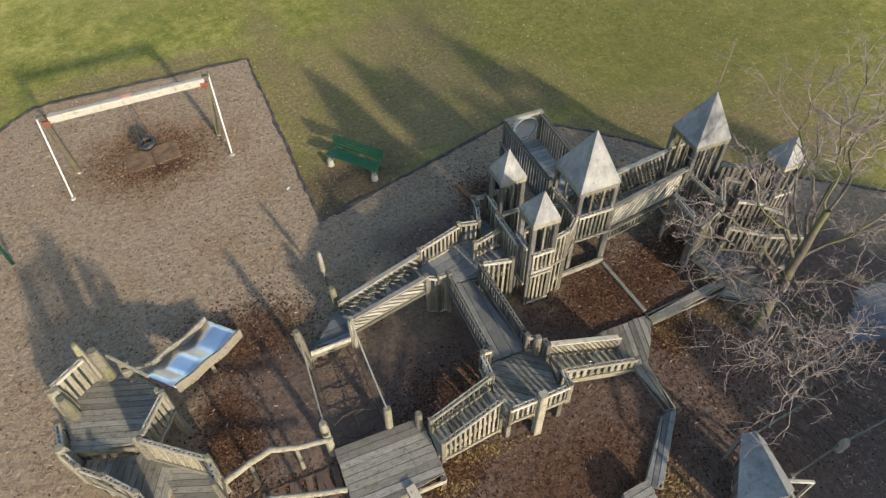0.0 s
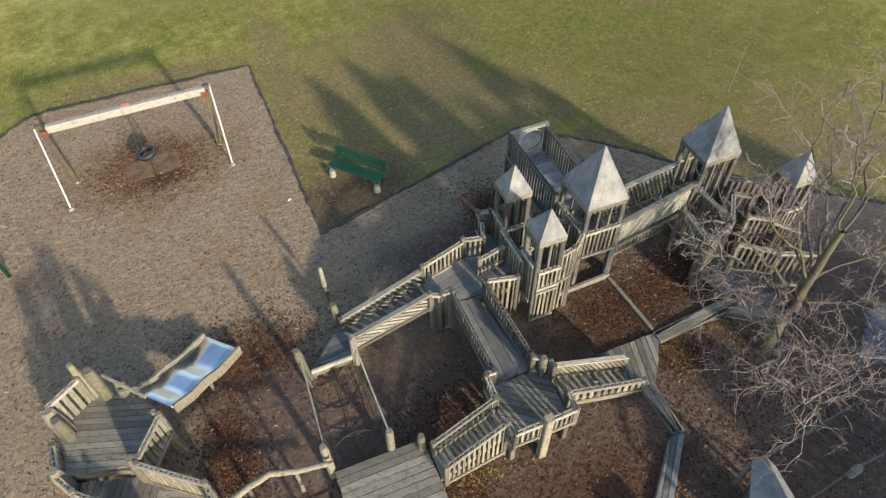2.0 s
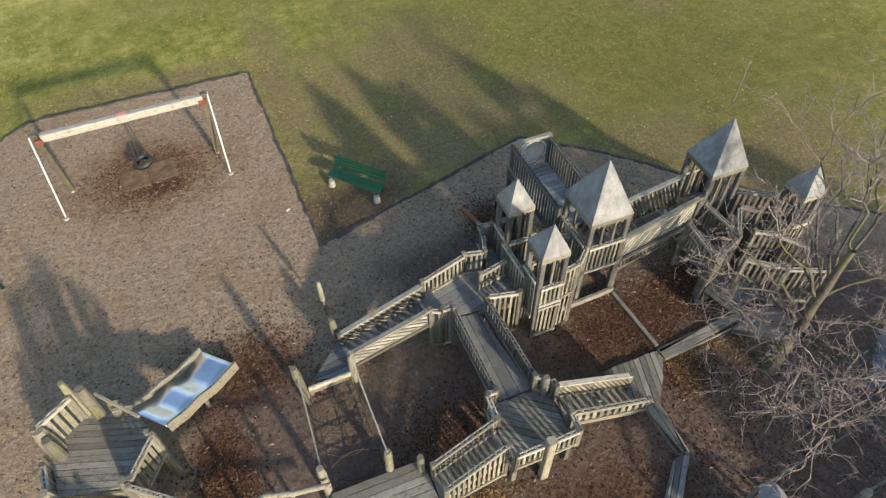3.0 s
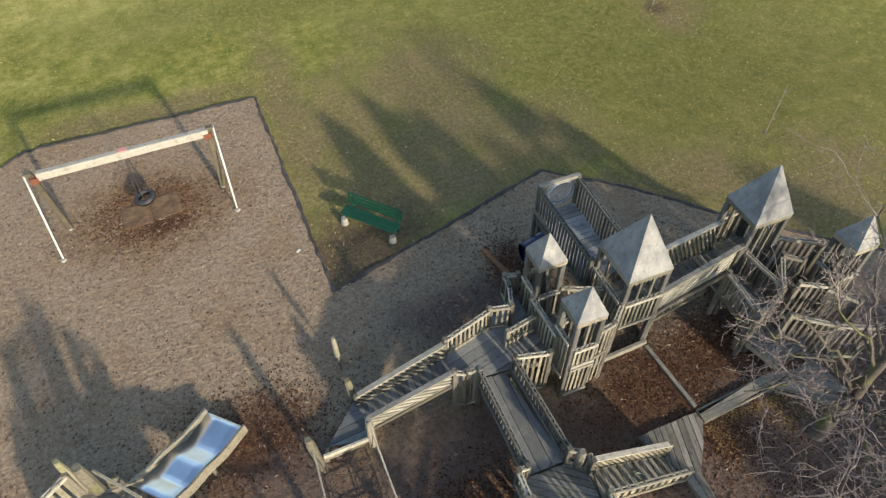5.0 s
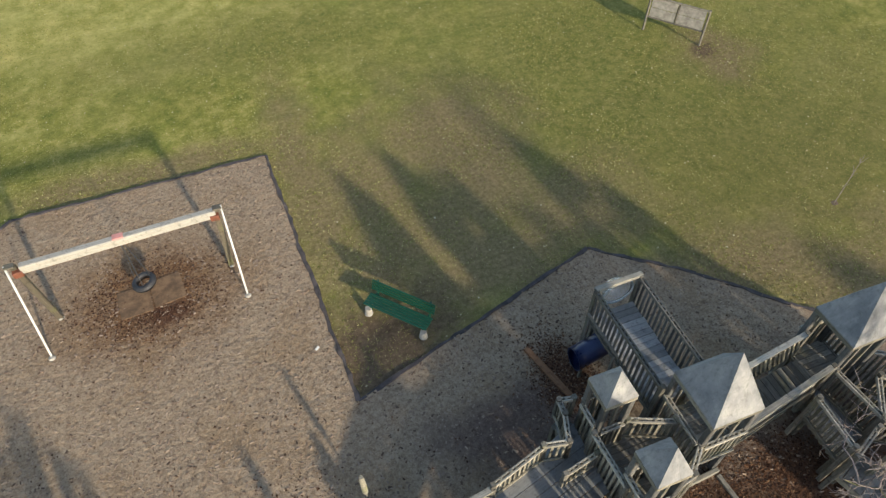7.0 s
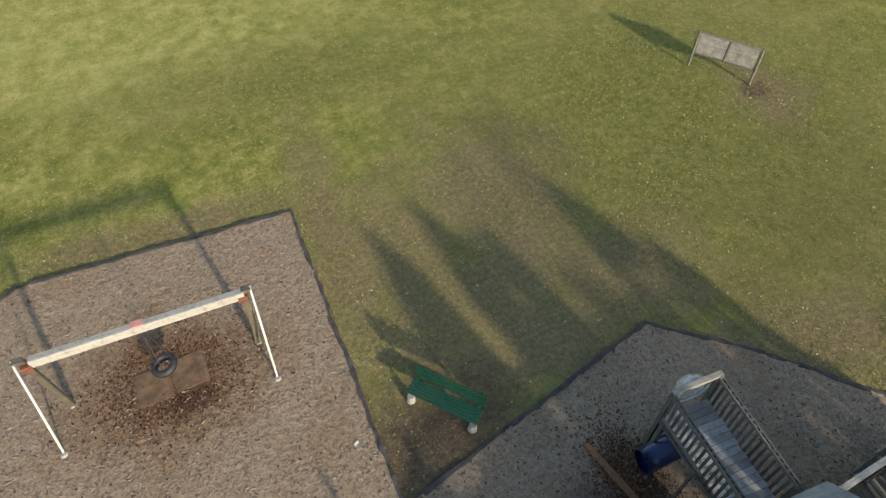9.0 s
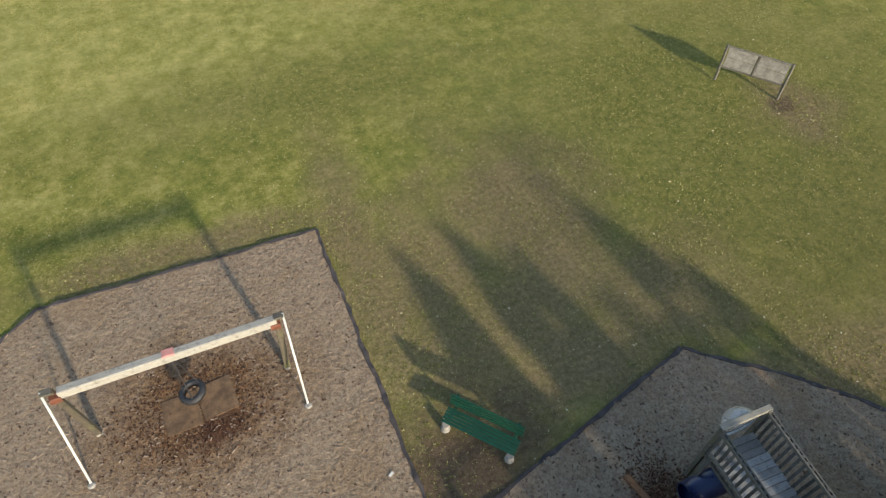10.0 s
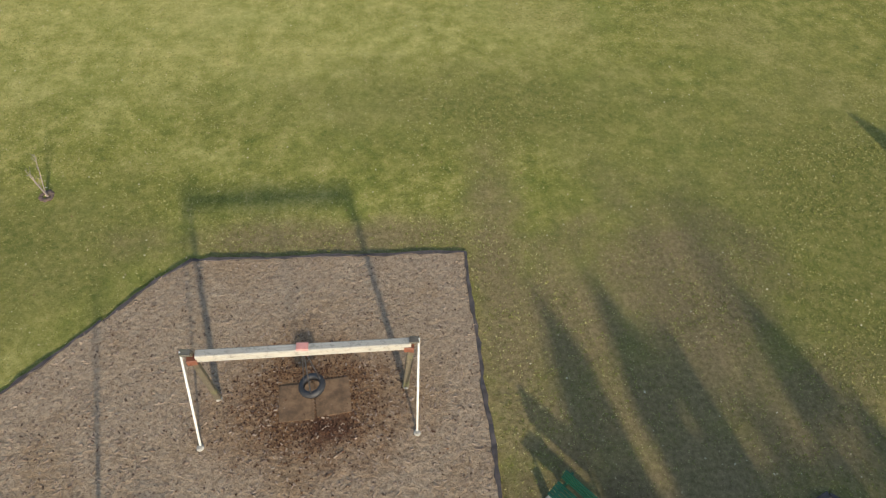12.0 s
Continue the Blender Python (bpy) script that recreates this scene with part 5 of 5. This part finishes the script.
playhouse()
t = thing("window_frame", 9.1, 1.5, 0, "pale open timber frame beside the playhouse", "frame")
for a, b in (((8.88, 1.55, 0.85), (9.42, 1.30, 0.85)), ((8.88, 1.55, 0.0), (8.88, 1.55, 0.85)), ((9.42, 1.30, 0.0), (9.42, 1.30, 0.85)), ((8.88, 1.55, 0.85), (8.75, 1.0, 0.85))):
    beam("bar", t, a, b, 0.07, 0.06, M_BEAM)


def log_fence(points, z, label):
    t = thing("log_fence", points[0][0], points[0][1], 0, label, "fence", "log fences")
    for x, y in points:
        log_post(t, x, y, 0, z + 0.02, 0.065, material=M_WOOD)
    for (x0, y0), (x1, y1) in zip(points, points[1:]):
        beam("rail", t, (x0, y0, z - 0.03), (x1, y1, z - 0.03), 0.045, 0.05, M_WOOD)


log_fence([(9.46, 1.67), (10.98, 1.84), (12.44, 1.90), (13.9, 2.05)], 0.30, "low grey log fence in deep shade")
log_fence([(9.17, 2.80), (10.85, 2.97), (12.51, 3.12)], 0.18, "low grey log fence under the tree")

t = thing("log_post", 11.0, 1.80, 0, "stout log post with a pale sawn top in the shade", "post")
log_post(t, 11.0, 1.80, 0, 0.52, 0.095, material=M_BEAM)


def rope_net():
    """Slack ropes slung between the two low fences."""
    t = thing("rope_net", 10.3, 2.4, 0, "slack old ropes slung between two low fences", "net")
    for k in range(7):
        x = 9.35 + 0.42 * k
        pts = []
        for i in range(9):
            f = i / 8
            pts.append(Vector((x + 0.30 * f + 0.22 * math.sin(math.pi * f), 2.84 + 0.01 * k - (1.08 - 0.01 * k) * f, 0.17 + 0.10 * f - 0.11 * math.sin(math.pi * f))))
        buf = ([], [])
        tube(buf, pts, 0.012, 0.012, 5)
        me = bpy.data.meshes.new("rope")
        me.from_pydata(buf[0], [], buf[1])
        me.materials.append(M_ROPE)
        hang("rope", me, t, Matrix.Identity(4))


rope_net()


def dark_shelter():
    t = thing("shelter", 13.2, 3.9, 0, "low grey shelter with a slatted top, coloured dark for shade", "shelter")
    for i in range(9):
        f = i / 8
        a, b = Vector((13.3 - 1.15 * f, 4.5 - 0.95 * f, 1.5 - 0.1 * f)), Vector((15.0 - 1.1 * f, 4.5 - 1.3 * f, 1.5 - 0.1 * f))
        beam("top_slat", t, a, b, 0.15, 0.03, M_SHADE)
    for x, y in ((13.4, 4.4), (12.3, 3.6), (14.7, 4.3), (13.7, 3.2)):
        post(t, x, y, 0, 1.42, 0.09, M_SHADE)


# grey timber darkened in its colour for the shade lying on the shelter
M_SHADE = plain("shaded_timber", (0.13, 0.14, 0.155), 0.7, 0.0, 0.4, 4)
dark_shelter()


# ---------------------------------------------------------------- bare trees
def bough(rnd, a, b, sag, n):
    """A crooked line from a to b."""
    d = b - a
    w = d.length * 0.042
    out = []
    off = Vector((0, 0, 0))
    for i in range(n + 1):
        f = i / n
        if 0 < i < n:
            off = off * 0.6 + Vector((rnd.gauss(0, w), rnd.gauss(0, w), rnd.gauss(0, w * 0.8)))
        out.append(a + d * f + off * math.sin(math.pi * f) + Vector((0, 0, sag * 4 * f * (1 - f))))
    return out


def bare_tree(name, base, fork, limbs, label, seed, trunk_r=0.24, density=0.8):
    """limbs: end points in metres. Trunk and limbs are one part, the fine branches another."""
    rnd = random.Random(seed)
    big, mid, small = ([], []), ([], []), ([], [])
    base, fork = Vector(base), Vector(fork)
    stem = [base.lerp(fork, k / 7) + Vector((rnd.gauss(0, 0.03), rnd.gauss(0, 0.03), 0)) * (k > 0) for k in range(8)]
    tube(big, [base - Vector((0, 0, 0.05)), base.lerp(fork, 0.05)], trunk_r * 1.7, trunk_r * 1.1, 11)
    tube(big, stem, trunk_r * 1.15, trunk_r * 0.42, 11)
    for end in limbs:
        rise = min(max(0.62 * end[2] - 0.1, 1.75), fork.z * 0.97) / fork.z
        start = base.lerp(fork, min(1.0, rise * rnd.uniform(0.92, 1.06)))
        main = bough(rnd, start, Vector(end), rnd.uniform(0.05, 0.35), 9)
        L = (Vector(end) - start).length
        tube(big, main, trunk_r * rnd.uniform(0.21, 0.34) * (1.2 - 0.5 * rise), 0.013, 7)
        for _ in range(int(11 * density)):
            f = rnd.uniform(0.25, 1.0)
            p = main[min(int(f * 9), 9)]
            out = (Vector(end) - start).normalized()
            dr = (out * rnd.uniform(0.1, 0.9) + Vector((rnd.gauss(0, 0.7), rnd.gauss(0, 0.7), rnd.gauss(0.1, 0.5)))).normalized()
            l1 = L * rnd.uniform(0.22, 0.45)
            br = bough(rnd, p, p + dr * l1, rnd.uniform(-0.1, 0.15), 6)
            tube(mid, br, rnd.uniform(0.010, 0.019), 0.006, 5)
            for _ in range(int(7 * density)):
                q = br[rnd.randint(1, 6)]
                d2 = (dr * 0.6 + Vector((rnd.gauss(0, 0.8), rnd.gauss(0, 0.8), rnd.gauss(0, 0.6)))).normalized()
                l2 = l1 * rnd.uniform(0.25, 0.6)
                tw = bough(rnd, q, q + d2 * l2, 0.0, 4)
                tube(small, tw, rnd.uniform(0.0055, 0.008), 0.0038, 3)
                for _ in range(4):
                    q2 = tw[rnd.randint(1, 4)]
                    d3 = (d2 * 0.7 + Vector((rnd.gauss(0, 0.8), rnd.gauss(0, 0.8), rnd.gauss(0, 0.7)))).normalized()
                    tube(small, bough(rnd, q2, q2 + d3 * l2 * rnd.uniform(0.3, 0.7), 0.0, 2), 0.0065, 0.004, 3)
    t = thing(name, base.x, base.y, base.z, label, "tree")
    k = len(mid[0])
    crown = (mid[0] + small[0], mid[1] + [tuple(i + k for i in f) for f in small[1]])
    for word, buf, mat in (("trunk", big, M_BARK), ("crown", crown, M_TWIG)):
        me = bpy.data.meshes.new(word)
        me.from_pydata(buf[0], [], buf[1])
        me.materials.append(mat)
        me.polygons.foreach_set("use_smooth", [True] * len(me.polygons))
        hang(word, me, t, Matrix.Identity(4))
    return t


bare_tree("bare_tree", (11.36, 5.19, 0.0), (11.56, 5.32, 4.4), [(8.77, 5.9, 2.6), (9.3, 7.2, 3.2), (9.6, 6.4, 3.2), (10.2, 7.2, 3.6), (11.2, 7.0, 4.6), (13.95, 7.6, 6.0), (13.4, 6.4, 6.0), (12.6, 7.1, 5.0), (13.4, 4.9, 4.4), (10.1, 2.75, 3.0), (8.8, 2.6, 3.0), (8.2, 3.1, 3.0), (10.8, 3.0, 3.0), (9.4, 2.5, 2.8), (9.0, 4.7, 2.7), (10.4, 6.4, 4.4), (12.6, 3.6, 3.4), (14.4, 8.6, 5.2), (11.8, 6.2, 6.2)], "bare winter tree with mossy trunk and dense grey twigs", 21, 0.16)


def sapling(x, y, h, label, seed, stems=1, ring=1.0):
    rnd = random.Random(seed)
    t = thing("sapling", x, y, 0, label, "sapling", "young trees")
    buf = ([], [])
    base = Vector((x, y, 0))
    for k in range(stems):
        lean = Vector((rnd.uniform(-0.12, 0.25), rnd.uniform(-0.15, 0.15), 1)) * h * (1 if k == 0 else rnd.uniform(0.5, 0.8))
        tube(buf, [base + Vector((0.03 * k, 0, 0)), base + lean * 0.5, base + lean], 0.016, 0.006, 5)
        for i in range(7):
            p = base + lean * rnd.uniform(0.35, 0.95)
            tube(buf, bough(rnd, p, p + Vector((rnd.gauss(0, 0.12), rnd.gauss(0, 0.12), rnd.uniform(0.1, 0.3))) * h * 0.5, 0, 3), 0.007, 0.004, 4)
    me = bpy.data.meshes.new("stem")
    me.from_pydata(buf[0], [], buf[1])
    me.materials.append(M_TWIG)
    hang("stem", me, t, Matrix.Identity(4))
    bm = bmesh.new()
    for i in range(9):
        a = i * math.tau / 9
        bmesh.ops.create_icosphere(bm, subdivisions=1, radius=ring * rnd.uniform(0.07, 0.12), matrix=Matrix.Translation((x + 0.16 * ring * math.cos(a), y + 0.16 * ring * math.sin(a), 0.0)) @ Matrix.Diagonal((1, 1, 0.45, 1)))
    part("soil_ring", bm, M_MUD, t, "ring of bare brown soil")


sapling(17.41, 14.5, 1.8, "young bare sapling planted in the lawn", 5, 1, 0.45)
sapling(-10.88, 25.43, 1.6, "young bare sapling in a ring of soil", 6, 3)

t = thing("litter_scrap", 1.33, 15.2, 0.035, "small white scrap lying on the wood chips", "litter")
beam("scrap", t, (1.28, 15.17, 0.05), (1.38, 15.23, 0.055), 0.06, 0.02, M_POLE)

def conifer(x, y, h, r, label, seed):
    """A dense evergreen: tapered stem and thousands of short needle sprays in whorls."""
    rnd = random.Random(seed)
    t = thing("shade_evergreen", x, y, 0, label, "tree", "evergreens")
    buf = ([], [])
    tube(buf, [Vector((x, y, h * k / 5)) for k in range(6)], 0.16, 0.03, 8)
    me = bpy.data.meshes.new("trunk")
    me.from_pydata(buf[0], [], buf[1])
    me.materials.append(M_BARK)
    hang("trunk", me, t, Matrix.Identity(4))
    verts, faces = [], []
    for i in range(6500):
        f = rnd.random() ** 0.8
        z = 0.25 + (h - 0.25) * f
        rr = r * (1.06 - f) * (0.3 + 0.8 * rnd.random() ** 0.7)
        a = rnd.uniform(0, math.tau)
        c = Vector((x + rr * math.cos(a), y + rr * math.sin(a), z))
        o = Vector((math.cos(a + rnd.gauss(0, 0.4)), math.sin(a + rnd.gauss(0, 0.4)), rnd.uniform(-0.5, 0.2))) * rnd.uniform(0.2, 0.42)
        s = o.orthogonal().normalized() * rnd.uniform(0.05, 0.11)
        k = len(verts)
        verts += [tuple(c - s), tuple(c + o), tuple(c + s), tuple(c + o * 0.4 + Vector((0, 0, 0.09)))]
        faces += [(k, k + 1, k + 3), (k + 1, k + 2, k + 3)]
    me = bpy.data.meshes.new("needles")
    me.from_pydata(verts, [], faces)
    me.materials.append(M_NEEDLE)
    hang("needles", me, t, Matrix.Identity(4))


M_NEEDLE = islands("dark_needles", [(0.0, (0.015, 0.035, 0.014)), (1.0, (0.05, 0.085, 0.03))])
# added out of view, sized and placed to shade the near right corner
for k, (x, y, h, r) in enumerate([(12.9, -5.4, 4.0, 2.6), (15.0, -4.6, 4.8, 3.0), (17.6, -4.2, 5.0, 3.0), (20.2, -3.6, 5.6, 3.0)]):
    conifer(x, y, h, r, "unseen dense evergreen added behind the playground to cast shade", 41 + k)
